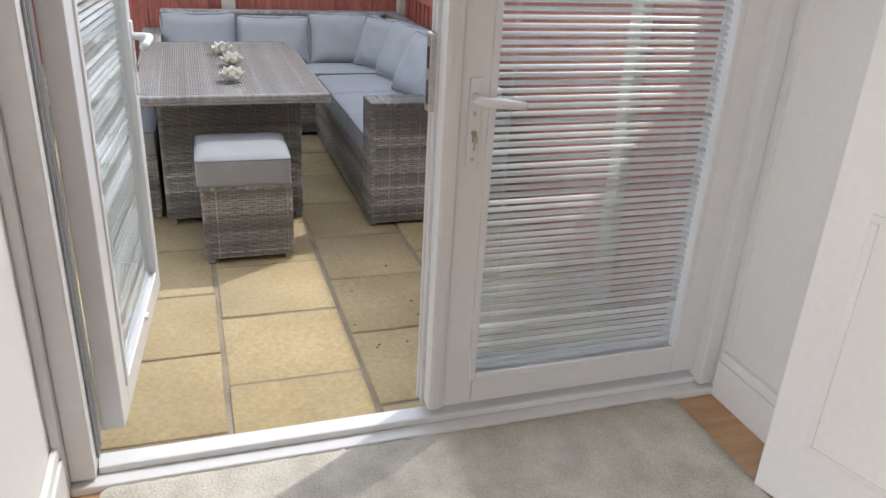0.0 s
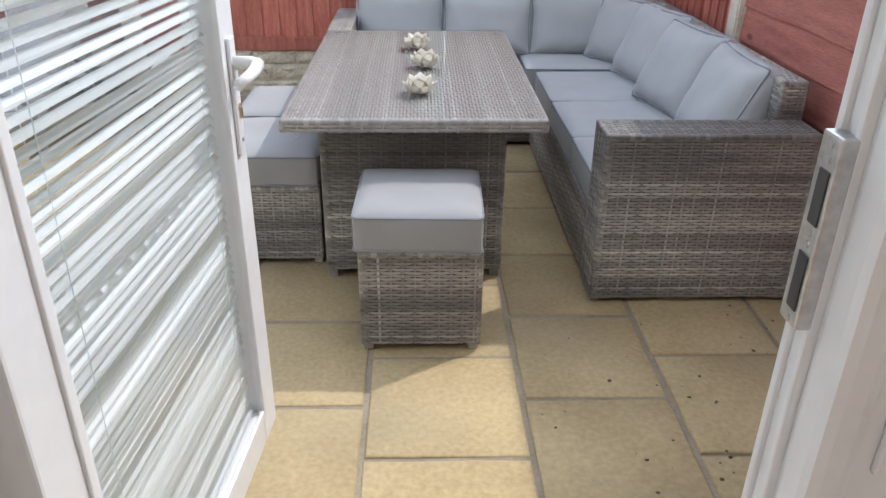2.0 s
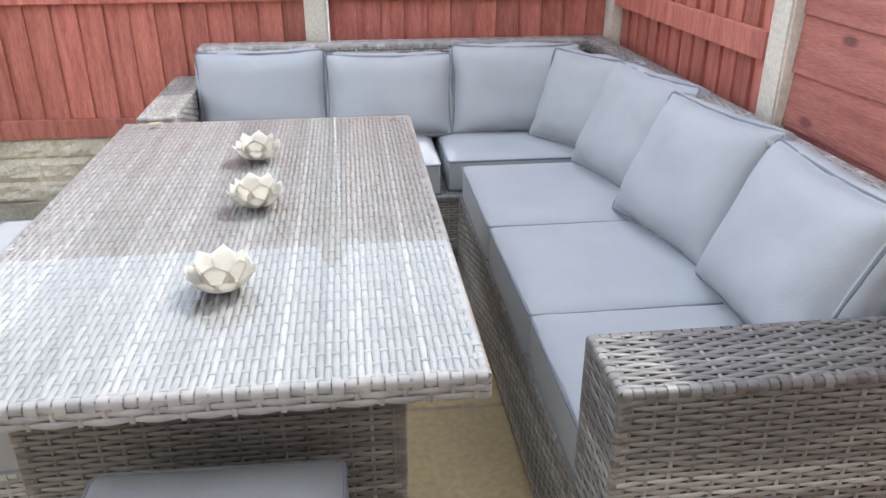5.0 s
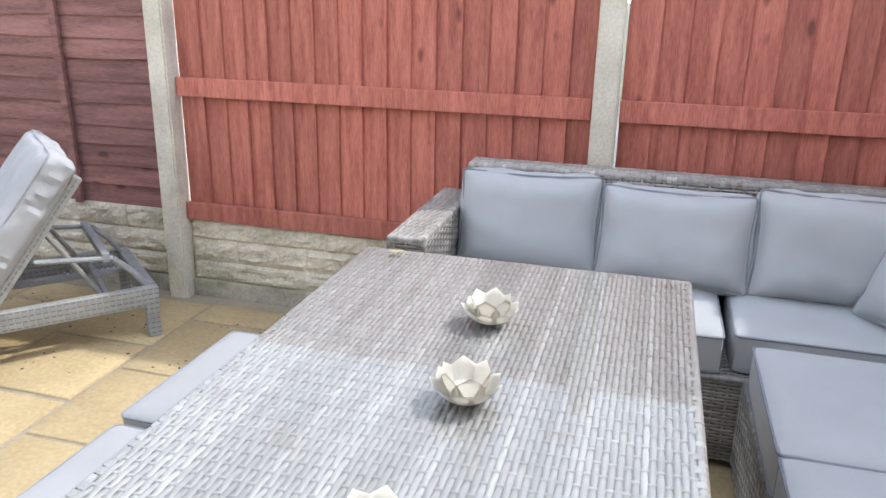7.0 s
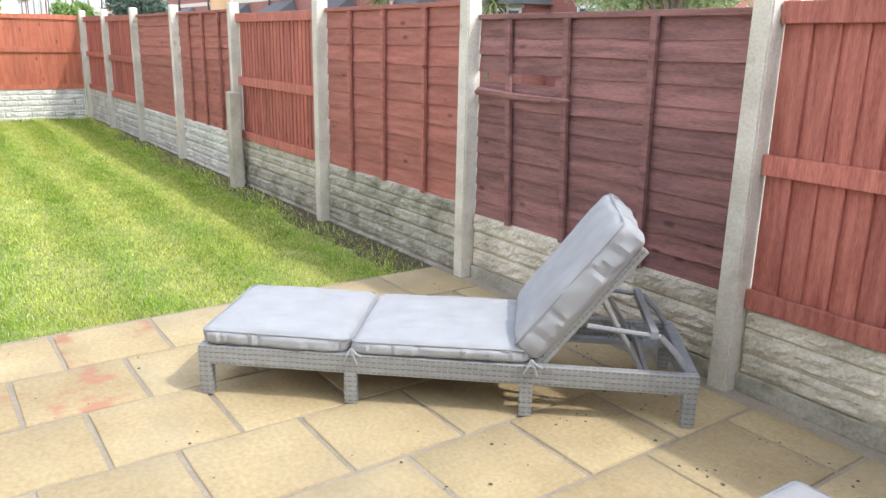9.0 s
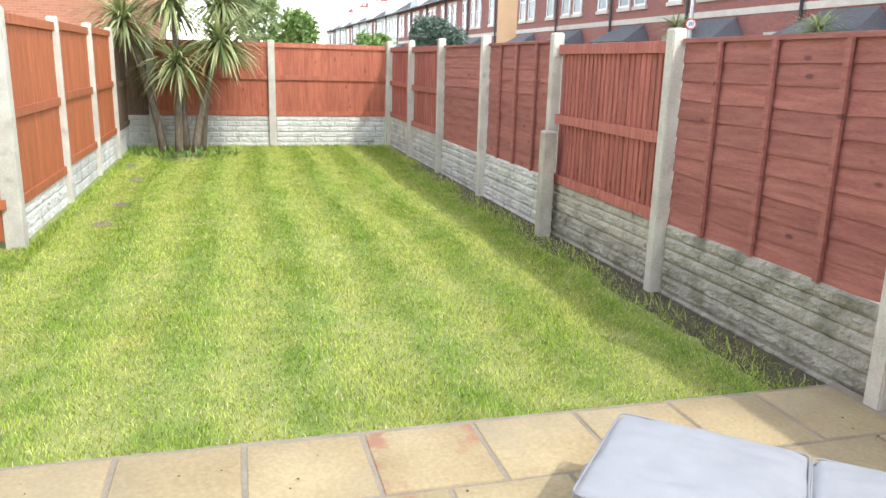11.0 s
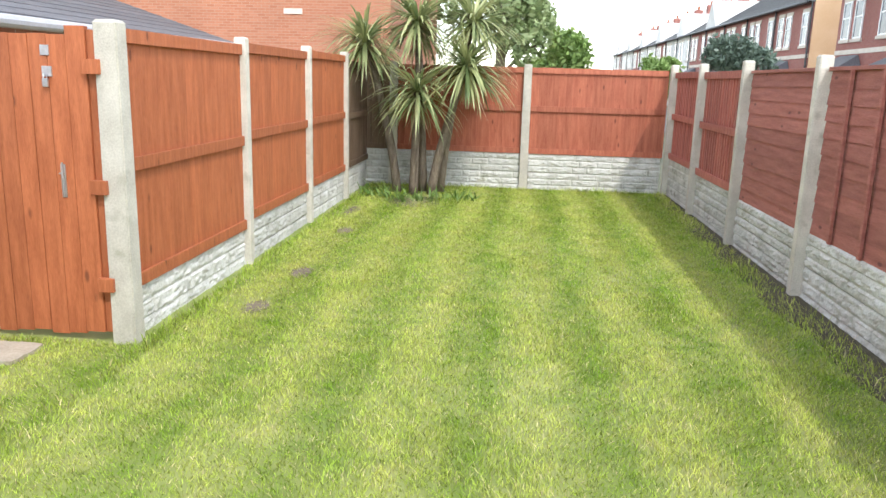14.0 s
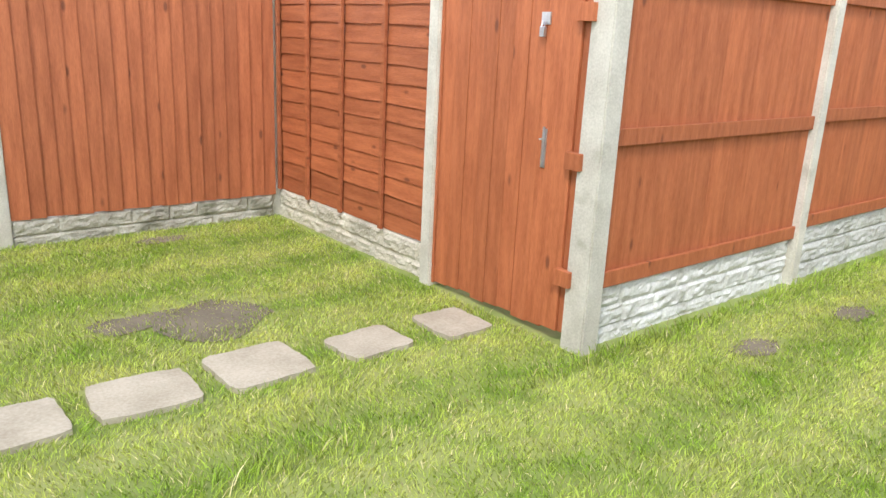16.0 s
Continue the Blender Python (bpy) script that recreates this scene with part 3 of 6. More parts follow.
for name, dims in (("wall_inner_west", (-2.4, -0.535, 1.70, 1.743, FLOOR, 2.6)), ("wall_inner_east", (1.455, 4.5, 1.70, 1.743, FLOOR, 2.6)), ("wall_inner_head", (-0.51, 1.44, 1.63, 1.66, 2.36, 2.6)),
                   ("wall_south", (-2.4, 4.5, -3.3, -3.1, 0, 2.6)), ("wall_west_south", (-2.4, -2.2, -3.1, -2.4, 0, 2.6)), ("wall_west_north", (-2.4, -2.2, 0.2, 1.63, 0, 2.6)), ("wall_west_sill", (-2.4, -2.2, -2.4, 0.2, 0, 0.8)), ("wall_west_head", (-2.4, -2.2, -2.4, 0.2, 2.35, 2.6)), ("wall_east", (4.3, 4.5, -3.1, 1.63, 0, 2.6)),
                   ("wall_return_east", (1.448, 1.56, 1.40, 1.70, FLOOR, 2.6)), ("wall_return_west", (-0.8, -0.535, 1.05, 1.70, FLOOR, 2.6))):
    bm = bmesh.new()
    box(bm, *dims)
    solid(name, bm, M["plaster"], "smooth white painted plaster wall", "wall", kind="structure", at=(0, HOUSE_Y, 0))
bm = bmesh.new()
box(bm, -2.4, 4.5, -3.3, 1.95, 2.6, 2.7)
solid("ceiling", bm, M["plaster"], "plain white ceiling", "ceiling", kind="structure", at=(0, HOUSE_Y, 0))
bm = bmesh.new()
box(bm, -2.4, 4.5, -3.3, 1.72, 0.1, FLOOR)
solid("floor", bm, M["laminate"], "light oak laminate floor", "floor", kind="structure", at=(0, HOUSE_Y, 0))
bm = bmesh.new()
box(bm, -2.4, 4.5, -3.3, 1.95, 4.6, 4.8)
solid("roof", bm, M["slate"], "dark roof over the house", "roof", kind="structure", at=(0, HOUSE_Y, 0))
for name, (x0, x1, y0, y1) in (("baseboard_east", (1.423, 1.448, 1.38, 1.70)), ("baseboard_east_end", (1.423, 1.58, 1.375, 1.4)), ("baseboard_west", (-0.535, -0.511, 1.04, 1.70))):
    bm = bmesh.new()
    box(bm, x0, x1, y0, y1, FLOOR, FLOOR + 0.13, 0.004)
    box(bm, x0 + (0.006 if x0 > 0 else 0), x1 - (0 if x0 > 0 else 0.006), y0 + 0.003, y1, FLOOR + 0.13, FLOOR + 0.165, 0.006)
    solid(name, bm, M["gloss"], "moulded white gloss skirting board", "skirting board", kind="structure", at=(0, HOUSE_Y, 0))

# unseen window added behind the walk, with an area lamp to brighten the room
window = thing("added_window_1", (0, HOUSE_Y, 0), "unseen white framed living room window, added for the fill lamp", "window", kind="structure")
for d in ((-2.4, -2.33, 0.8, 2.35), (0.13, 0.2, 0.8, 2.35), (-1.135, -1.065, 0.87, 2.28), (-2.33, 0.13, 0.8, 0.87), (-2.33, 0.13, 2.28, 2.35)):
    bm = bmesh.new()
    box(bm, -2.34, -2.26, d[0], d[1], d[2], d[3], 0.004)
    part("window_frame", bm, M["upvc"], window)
room_fill = new("room_fill_lamp", bpy.data.lights.new("room_fill_lamp", "AREA"))
room_fill.data.shape, room_fill.data.size, room_fill.data.size_y = "RECTANGLE", 2.4, 1.4
room_fill.data.energy, room_fill.data.color = 24, (0.98, 0.98, 1.0)
room_fill.matrix_world = look((-2.22, -1.06, 1.58), (0.5, -0.9, 1.5))

# rug
bm = bmesh.new()
bmesh.ops.create_grid(bm, x_segments=120, y_segments=60, size=1.0)
for v in bm.verts:
    x, y = 0.42 + v.co.x * 0.86, 1.32 + v.co.y * 0.43
    k = noise.noise(Vector((x * 60, y * 60, 0)))
    edge = min(1.0, min(1 - abs(v.co.x), 1 - abs(v.co.y)) * 40)
    v.co = Vector((x + 0.006 * k, y + 0.006 * noise.noise(Vector((x * 50, y * 50, 5))), FLOOR + 0.004 + edge * (0.012 + 0.004 * k)))
solid("rug", bm, M["rug"], "cream short-pile rug on the laminate by the glazed doors", "rug", smooth=True)


# ---- patio flags ----
patio = thing("patio", (0, 0, 0), "buff sandstone flags laid in staggered rows", "patio", kind="structure")
bm = bmesh.new()
box(bm, -4.05, 1.62, 1.895, 6.33, -0.05, PATIO - 0.007)
part("mortar_bed", bm, M["joint"], patio, "grey-brown pointing between flags")


def flag_mesh(w, d, seed):
    bm = bmesh.new()
    bmesh.ops.create_grid(bm, x_segments=5, y_segments=5, size=0.5)
    for v in bm.verts:
        u, t = (math.copysign((0.0, 0.35, 0.972, 1.0)[min(3, round((abs(c) - 0.1) * 5) + 1)], c) for c in (v.co.x, v.co.y))
        rimk = max(abs(u), abs(t)) > 0.99
        x, y = u * w / 2, t * d / 2
        k = noise.noise(Vector((u * 1.3 + seed * 5, t * 1.3, seed)))
        x += 0.004 * noise.noise(Vector((seed * 3 + u * 2, t * 2, 1.0)))
        y += 0.004 * noise.noise(Vector((seed * 3 + u * 2, t * 2, 9.0)))
        v.co = Vector((x, y, 0.002 * k - (0.004 if rimk else 0)))
    outer = [e for e in bm.edges if e.is_boundary]
    low = bmesh.ops.extrude_edge_only(bm, edges=outer)["geom"]
    for v in low:
        if isinstance(v, bmesh.types.BMVert):
            v.co.z = -0.03
    return bm


COLS = [1.50, 1.33, 0.86, 0.39, -0.10, -0.60, -1.10, -1.58, -2.06, -2.55, -3.047, -3.537, -4.03]
PHASE = [2.85, 2.87, 3.13, 2.87, 3.10, 2.87, 3.07, 3.34, 3.13, 3.385, 3.165, 3.40]
flags = {}
STAINED = {(11, 3), (10, 2), (10, 3)}
for i, (x1, x0) in enumerate(zip(COLS, COLS[1:])):
    pitch = 0.495 if i < 7 else 0.483
    first = PHASE[i] - pitch * 2
    for j in range(-2, 9):
        y0, y1 = max(1.90, first + j * pitch), min(6.25, first + (j + 1) * pitch)
        if y1 - y0 < 0.06:
            continue
        key = (round(x1 - x0, 2), round(y1 - y0, 2), (i * 3 + j) % 3)
        gap = 0.018
        if key not in flags:
            flags[key] = [finish("flag", flag_mesh(key[0] - gap, key[1] - gap, sum(key) * 3.1), M["flag"], True), None]
        stained = (i, j) in STAINED
        if stained:
            me = finish("flag", flag_mesh(key[0] - gap, key[1] - gap, i + j * 1.7), M["flag_stained"], True)
        else:
            me = flags[key][0]
        rz = random.uniform(-0.4, 0.4)
        share("flag", me, patio, pose((x0 + x1) / 2, (y0 + y1) / 2, PATIO + random.uniform(-0.003, 0.002), random.uniform(-0.3, 0.3), random.uniform(-0.3, 0.3), rz))


# ---- fences ----
def post_mesh(h, material, w=0.1, d=0.11, cap=True):
    bm = bmesh.new()
    made = box(bm, -w / 2, w / 2, -d / 2, d / 2, -0.1, h)
    top = [v for v in made if v.co.z > h - 1e-4]
    if cap:
        for v in top:
            v.co.x *= 0.94
            v.co.y *= 0.94
        low = bmesh.ops.create_cube(bm, size=1.0)["verts"]
        for v in low:
            k = 0.72 if v.co.z > 0 else 0.94
            v.co = Vector((v.co.x * w * k, v.co.y * d * k, h + (0.018 if v.co.z > 0 else -0.001)))
    edges = [e for e in bm.edges if abs(e.verts[0].co.z - e.verts[1].co.z) > 0.3]
    bmesh.ops.bevel(bm, geom=edges, offset=0.008, segments=2, affect="EDGES")
    # a run of small bolt holes and a slot line down each face
    for z in (0.45, 0.9, 1.35, 1.7):
        if z < h - 0.1:
            box(bm, -0.006, 0.006, -d / 2 - 0.001, -d / 2 + 0.002, z, z + 0.012)
    return finish("fence_post", bm, material)


POST = {}


def fence_post(x, y, z0, z1, lean=(0, 0), old=False, w=0.1, d=0.11):
    key = (round(z1 - z0, 2), old, w, d)
    if key not in POST:
        POST[key] = post_mesh(z1 - z0, M["old_concrete" if old else "concrete"], w, d)
    ob = new("fence_post", POST[key])
    ob.matrix_basis = pose(x, y, z0, lean[0], lean[1], 0)
    return tagged(ob, "weathered grey old concrete stub post on the lawn edge" if old else "pale weathered concrete fence post", "fence post", "concrete posts along the fence")


def stone_board(length, h, seed, courses=3, relief=0.022):
    """A concrete board cast as rough stone blocks; its face looks along -y, its base at z = 0."""
    bm = bmesh.new()
    nx, nz = max(24, int(length / 0.02)), max(10, int(h / 0.014))
    rng = random.Random(seed)
    rows = []
    for c in range(courses):
        cuts, x = [0.0], 0.0
        while x < length:
            x += rng.uniform(0.22, 0.5)
            cuts.append(min(x, length))
        rows.append(cuts)
    grid = []
    for i in range(nx + 1):
        col = []
        for k in range(nz + 1):
            x, z = length * i / nx, h * k / nz
            c = min(courses - 1, int(z / h * courses))
            zc = (z / h * courses) - c
            edge = min(zc, 1 - zc) * h / courses
            for q in rows[c]:
                edge = min(edge, abs(x - q))
            lift = min(1.0, edge / 0.018)
            k3 = noise.noise(Vector((x * 14 + seed, z * 30, 0))) + 0.5 * noise.noise(Vector((x * 40, z * 60 + seed, 3)))
            col.append(bm.verts.new((x, -lift * (relief * 0.7 + relief * 0.55 * k3), z)))
        grid.append(col)
    for i in range(nx):
        for k in range(nz):
            bm.faces.new((grid[i][k], grid[i + 1][k], grid[i + 1][k + 1], grid[i][k + 1]))
    box(bm, 0, length, 0.0, 0.04, 0, h)
    return bm


def gravel_board(x0, x1, z0, z1, material, seed, label, y=NORTH + 0.03, turn=0.0, at=None, courses=3):
    bm = stone_board(x1 - x0, z1 - z0, seed, courses)
    ob = solid("gravel_board", bm, M[material], label, "gravel board", "stone-faced boards under the fence", at=at or (x0, y, z0), smooth=False, turn=turn)
    return ob


def feather_mesh(h, w=0.115):
    """A wedge-shaped upright board, thick edge to the right."""
    bm = bmesh.new()
    v = [bm.verts.new(p) for p in ((0, -0.006, 0), (w, -0.021, 0), (w, 0.0, 0), (0, 0.0, 0), (0, -0.006, h), (w, -0.021, h), (w, 0.0, h), (0, 0.0, h))]
    for f in ((3, 2, 1, 0), (4, 5, 6, 7), (0, 1, 5, 4), (1, 2, 6, 5), (2, 3, 7, 6), (3, 0, 4, 7)):
        bm.faces.new([v[k] for k in f])
    edges = [e for e in bm.edges if abs(e.verts[0].co.z - e.verts[1].co.z) > 0.1]
    bmesh.ops.bevel(bm, geom=edges, offset=0.002, segments=1, affect="EDGES")
    return bm


BOARDS = {}


def feather_panel(length, h, at, turn, material, label, rails=(0.0, 0.62, 1.0), step=0.093, rail_h=0.085, group="closeboard fence panels", proud=0.034):
    """Upright overlapping boards between posts, with level rails on the near side; the face looks along local -y."""
    e = thing("timber_fence", at, label, "fence", group, turn=turn)
    key = (round(h, 2), material, round(step, 3))
    if key not in BOARDS:
        BOARDS[key] = finish("board", feather_mesh(h, step + 0.022), M[material])
    n = int(length / step)
    for i in range(n):
        share("board", BOARDS[key], e, pose(i * length / n, random.uniform(-0.002, 0.002), random.uniform(-0.004, 0.004), 0, random.uniform(-0.12, 0.12), random.uniform(-0.8, 0.4)))
    for r in rails:
        bm = bmesh.new()
        z = r * (h - rail_h)
        box(bm, 0.0, length, -proud - 0.012, -0.023, z, z + rail_h, 0.004)
        part("rail", bm, M[material], e)
    return e


def lap_mesh(length, h, seed, thick=0.007):
    """A wavy-edged level board, tilted outwards at its lower edge; along x, face to -y."""
    bm = bmesh.new()
    n = 16
    front, back = [], []
    for i in range(n + 1):
        x = length * i / n
        low = 0.01 * noise.noise(Vector((x * 2.3 + seed * 4, seed, 0))) + 0.004 * noise.noise(Vector((x * 9, seed, 2)))
        front.append((bm.verts.new((x, -0.010 - thick, low)), bm.verts.new((x, -0.004, h))))
        back.append((bm.verts.new((x, -0.010, low)), bm.verts.new((x, 0.0, h))))
    for i in range(n):
        (a, b), (c, d) = front[i], front[i + 1]
        (p, q), (r, s) = back[i], back[i + 1]
        bm.faces.new((a, c, d, b))
        bm.faces.new((p, q, s, r))
        bm.faces.new((a, p, r, c))
        bm.faces.new((b, d, s, q))
    return bm


LAPS = {}


def lap_panel(length, h, at, turn, material, label, battens=(0.1, 0.37, 0.63, 0.9), step=0.125, group="lap fence panels", lean=0.0, missing=(), broken=(), batten_turn=0.0, top_rail=True):
    e = thing("timber_fence", at, label, "fence", group, turn=turn)
    e.matrix_basis = pose(*at, 0, lean, turn)
    n = max(1, round(h / step))
    for i in range(n):
        if i in missing:
            bm = lap_mesh(length * 0.64, h / n + 0.025, 7.7)
            part("board", bm, M[material], e).matrix_basis = pose(length * 0.36, 0, i * h / n, 0, 0, 0)
            bm = lap_mesh(length * 0.37, h / n * 0.5, 2.2)
            part("board", bm, M[material], e).matrix_basis = pose(0, 0.004, i * h / n - 0.004, 0, 0.6, 0)
            continue
        key = (round(length, 2), round(h / n, 3), material, i % 4)
        if key not in LAPS:
            LAPS[key] = finish("board", lap_mesh(length, h / n + 0.025, (i % 4) * 3.3 + length), M[material])
        share("board", LAPS[key], e, pose(0, random.uniform(-0.003, 0.003), i * h / n, 0, random.uniform(-0.25, 0.25), 0))
    for k, b in enumerate(battens):
        bm = bmesh.new()
        box(bm, -0.019, 0.019, -0.05, -0.026, 0, h, 0.003)
        ob = part("batten", bm, M[material], e)
        ob.matrix_basis = pose(b * length, 0, 0, 0, batten_turn * (1.0, 0.9, 0.3)[k % 3], 0)
    if top_rail:
        bm = bmesh.new()
        box(bm, 0, length, -0.035, 0.02, h, h + 0.03, 0.004)
        part("capping", bm, M[material], e)
    for z, x0, x1 in broken:
        bm = bmesh.new()
        rod(bm, [(x0, -0.045, z), ((x0 + x1) / 2, -0.05, z - 0.012), (x1, -0.055, z - 0.01)], [0.018, 0.014, 0.009], 6)
        part("splintered_board", bm, M[material], e, "splintered broken board end")
    return e


for x, z0, z1 in ((1.572, 0.1, 1.86), (0.185, PATIO, 1.84), (-1.792, PATIO, 1.85), (-3.783, PATIO, 1.845), (-5.847, 0.0, 1.87), (-7.85, -0.02, 1.90), (-9.94, 0, 1.932), (-11.942, 0, 1.945), (-13.868, 0, 1.958), (-15.72, 0.0, 1.98)):
    fence_post(x, NORTH, z0, z1, w=0.14 if x < -15 else 0.1)
fence_post(-7.71, NORTH - 0.1, -0.02, 1.022, (0, 0.5), True, w=0.13, d=0.12)

BAYS = [(0.24, 1.518, "f", "red_timber", 0.48, 1.755), (-1.738, 0.13, "f", "red_timber", 0.48, 1.755), (-3.728, -1.848, "w", "dark_lap", 0.51, 1.74), (-5.792, -3.838, "w", "red_lap", 0.55, 1.82),
        (-7.795, -5.902, "n", "red_timber", 0.545, 1.81), (-9.885, -7.905, "w", "red_lap", 0.57, 1.86), (-11.887, -9.995, "h", "red_lap", 0.54, 1.862), (-13.813, -11.997, "f", "red_timber", 0.58, 1.87), (-15.65, -13.923, "f", "red_timber", 0.605, 1.885)]
for k, (x0, x1, style, mat_name, zb, top) in enumerate(BAYS):
    yb = NORTH
    ln = x1 - x0
    if style == "f":
        feather_panel(ln, top - zb, (x0, yb + 0.045, zb), 0, mat_name, "red-stained closeboard fence panel with level rails", rails=(0.0, 0.492, 1.0), step=0.104)
    elif style == "n":
        feather_panel(ln, top - zb, (x0, yb + 0.045, zb), 0, mat_name, "red-stained closeboard panel with narrow ridged boards", rails=(0.0, 0.47, 1.0), step=0.078)
    elif mat_name == "dark_lap":
        lap_panel(ln, top - zb - 0.03, (x0, yb + 0.05, zb - 0.004), 0, mat_name, "dark weathered lap fence panel, sagging, with a gap and broken boards", (0.19, 0.44, 0.73), step=0.103, missing=(8,), broken=((0.79, 0.04, 0.84), (0.775, 0.02, 0.7)), batten_turn=-3.0)
    else:
        lap_panel(ln, top - zb - 0.03, (x0, yb + 0.05, zb), 0, mat_name, "red-brown lap fence panel with upright battens" if style == "w" else "red-brown lap fence panel of plain level boards", (0.22, 0.48, 0.76) if style == "w" else (), step=0.13)
    on_patio = x1 > -3.8
    face = "stone_face" if on_patio else ("grey_face" if k == 3 else "stone_face" if k == 4 else "white_face")
    lab = "rough cream stone-faced concrete gravel board" if on_patio else "grey lichened stone-faced gravel board" if face == "grey_face" else "pale stone-faced concrete gravel board"
    if on_patio:
        gravel_board(x0, x1, 0.17, zb, face, k * 7, lab)
        bm = bmesh.new()
        box(bm, x0 - 0.02, x1 + 0.02, NORTH + 0.012, NORTH + 0.09, 0.0, 0.17, 0.004)
        solid("fence_kerb", bm, M["grey_face"], "dark damp concrete strip at the foot of the fence", "kerb", kind="structure")
    else:
        mid = (zb + 0.02) / 2
        gravel_board(x0, x1, mid + 0.004, zb, face, k * 7, lab, y=yb + 0.03)
        gravel_board(x0, x1, -0.03, mid, "grey_face" if k in (3, 4) else face, k * 7 + 3, lab, y=yb + 0.03)

# east fence beside the sofa
for y in (4.87, 2.72):
    fence_post(EAST + 0.06, y, 0.1, 1.86)
feather_panel(1.34, 1.3, (EAST + 0.055, 6.27, 0.46), -90, "red_timber", "red-stained closeboard fence panel with level rails", rails=(0.0, 0.47, 1.0), step=0.104)
gravel_board(0, 1.34, 0.12, 0.46, "stone_face", 91, "rough cream stone-faced concrete gravel board", turn=-90, at=(EAST + 0.05, 6.26, 0.12))
lap_panel(2.04, 1.70, (EAST + 0.06, 4.815, 0.10), -90, "red_lap", "red-brown fence panel of wide level boards", (), step=0.15)
lap_panel(0.68, 1.70, (EAST + 0.06, 2.665, 0.10), -90, "red_lap", "short red-brown fence panel of wide level boards", (), step=0.15)

# unseen block added behind the east fence to stop light leaking under it
bm = bmesh.new()
box(bm, EAST + 0.075, EAST + 0.2, 2.02, 6.4, 0.0, 0.4)
solid("earth_bank", bm, M["soil"], "unseen block behind the fence, stops light under its boards", "ground", kind="structure")

# back fence
for y in (4.127, 2.04):
    fence_post(BACK - 0.02, y, 0, 1.938, w=0.11, d=0.13)
for y0, y1 in ((4.187, 6.24), (2.10, 4.067), (0.1, 1.98)):
    mat_name = "rust_timber" if y0 > 1 else "old_timber"
    feather_panel(y1 - y0, 1.32, (BACK - 0.05, y0, 0.59), 90, mat_name, "red-stained closeboard fence panel with level rails", rails=(0.0, 0.53, 1.0), step=0.1)
    for z0, z1 in ((0.0, 0.29), (0.295, 0.59)):
        gravel_board(0, y1 - y0, z0, z1, "white_face", int(y0 * 10 + z0 * 100), "whitewashed stone-faced concrete gravel board", turn=90, at=(BACK - 0.03, y0, z0))

# gate-side fence
XG = [-8.015, -10.155, -12.187, -14.08]
for k, x in enumerate(XG):
    fence_post(x, GATE_Y - 0.01, 0.0, (1.95, 1.973, 1.992, 2.0)[k], w=0.13 if k == 0 else 0.1, d=0.15 if k == 0 else 0.11)
for k, (a, b) in enumerate(zip(XG, XG[1:] + [-15.70])):
    x0, x1 = b + 0.05, a - (0.065 if k == 0 else 0.05)
    last = k == 3
    zb, top = (0.345, 0.405, 0.42, 0.43)[k], (1.93, 1.95, 1.97, 1.91)[k]
    feather_panel(x1 - x0, top - zb, (x1, GATE_Y - 0.03, zb), 180, "orange_timber" if not last else "old_timber", "orange-stained closeboard fence panel with level rails" if not last else "old brown unpainted fence panel behind the cordyline", rails=(0.0, 0.49, 1.0), step=0.1)
    gravel_board(0, x1 - x0, -0.02, zb, "white_face", int(-b * 10), "whitewashed stone-faced concrete gravel board", turn=180, at=(x1, GATE_Y - 0.02, -0.02), courses=3)

# panels by the side gate
fence_post(GATE_X, 0.37, 0.0, 1.95, w=0.11, d=0.1)
fence_post(GATE_X + 0.02, -1.78, 0.0, 1.95)
lap_panel(2.04, 1.60, (GATE_X - 0.03, -1.73, 0.255), 90, "orange_lap", "orange-stained lap fence panel with upright battens", (0.02, 0.25, 0.49, 0.75), step=0.125)
gravel_board(0, 2.04, -0.02, 0.25, "stone_face", 55, "low pale stone-faced gravel board", turn=90, at=(GATE_X - 0.02, -1.73, -0.02), courses=2)
fence_post(-5.95, ALLEY_Y - 0.03, 0.0, 1.95)
for x0, x1 in ((-7.94, -6.00), (-5.90, -3.95)):
    feather_panel(x1 - x0, 1.62, (x1, ALLEY_Y, 0.215), 180, "orange_timber", "orange-stained closeboard fence panel of ridged upright boards", rails=(), step=0.1)
    gravel_board(0, x1 - x0, -0.02, 0.21, "grey_face", int(-x0 * 9), "mossy grey stone-faced gravel board", turn=180, at=(x1, ALLEY_Y, -0.02), courses=2)

# ---- glazed double doors ----
bm = bmesh.new()
box(bm, -0.51, 1.44, 1.70, 1.83, 0.225, 0.262, 0.006)
sill = solid("door_sill", bm, M["upvc"], "white plastic threshold of the glazed doors", "door sill", kind="structure", at=(0, HOUSE_Y, 0))
door_frame = thing("door_casing", (0, HOUSE_Y, 0), "white plastic casing round the double doors", "door frame", kind="structure")
for name, d in (("jamb", (-0.51, -0.448, 1.72, 1.90, 0.268, 2.36)), ("jamb", (1.385, 1.44, 1.72, 1.86, 0.268, 2.36)), ("head", (-0.445, 1.385, 1.72, 1.86, 2.29, 2.36)),
                ("threshold", (-0.445, 1.385, 1.745, 1.805, 0.262, 0.285)), ("trim", (-0.535, -0.51, 1.69, 1.735, 0.24, 2.40)), ("trim", (1.44, 1.455, 1.69, 1.735, 0.24, 2.40))):
    bm = bmesh.new()
    box(bm, *d, 0.006)
    part(name, bm, M["upvc"], door_frame)
for y in (1.765, 1.79, 1.815):
    bm = bmesh.new()
    box(bm, -0.447, -0.441, y, y + 0.012, 0.30, 2.29)
    part("seal", bm, M["gasket"], door_frame, "grey rubber seal")

W, Z0, Z1 = 0.89, 0.305, 2.28


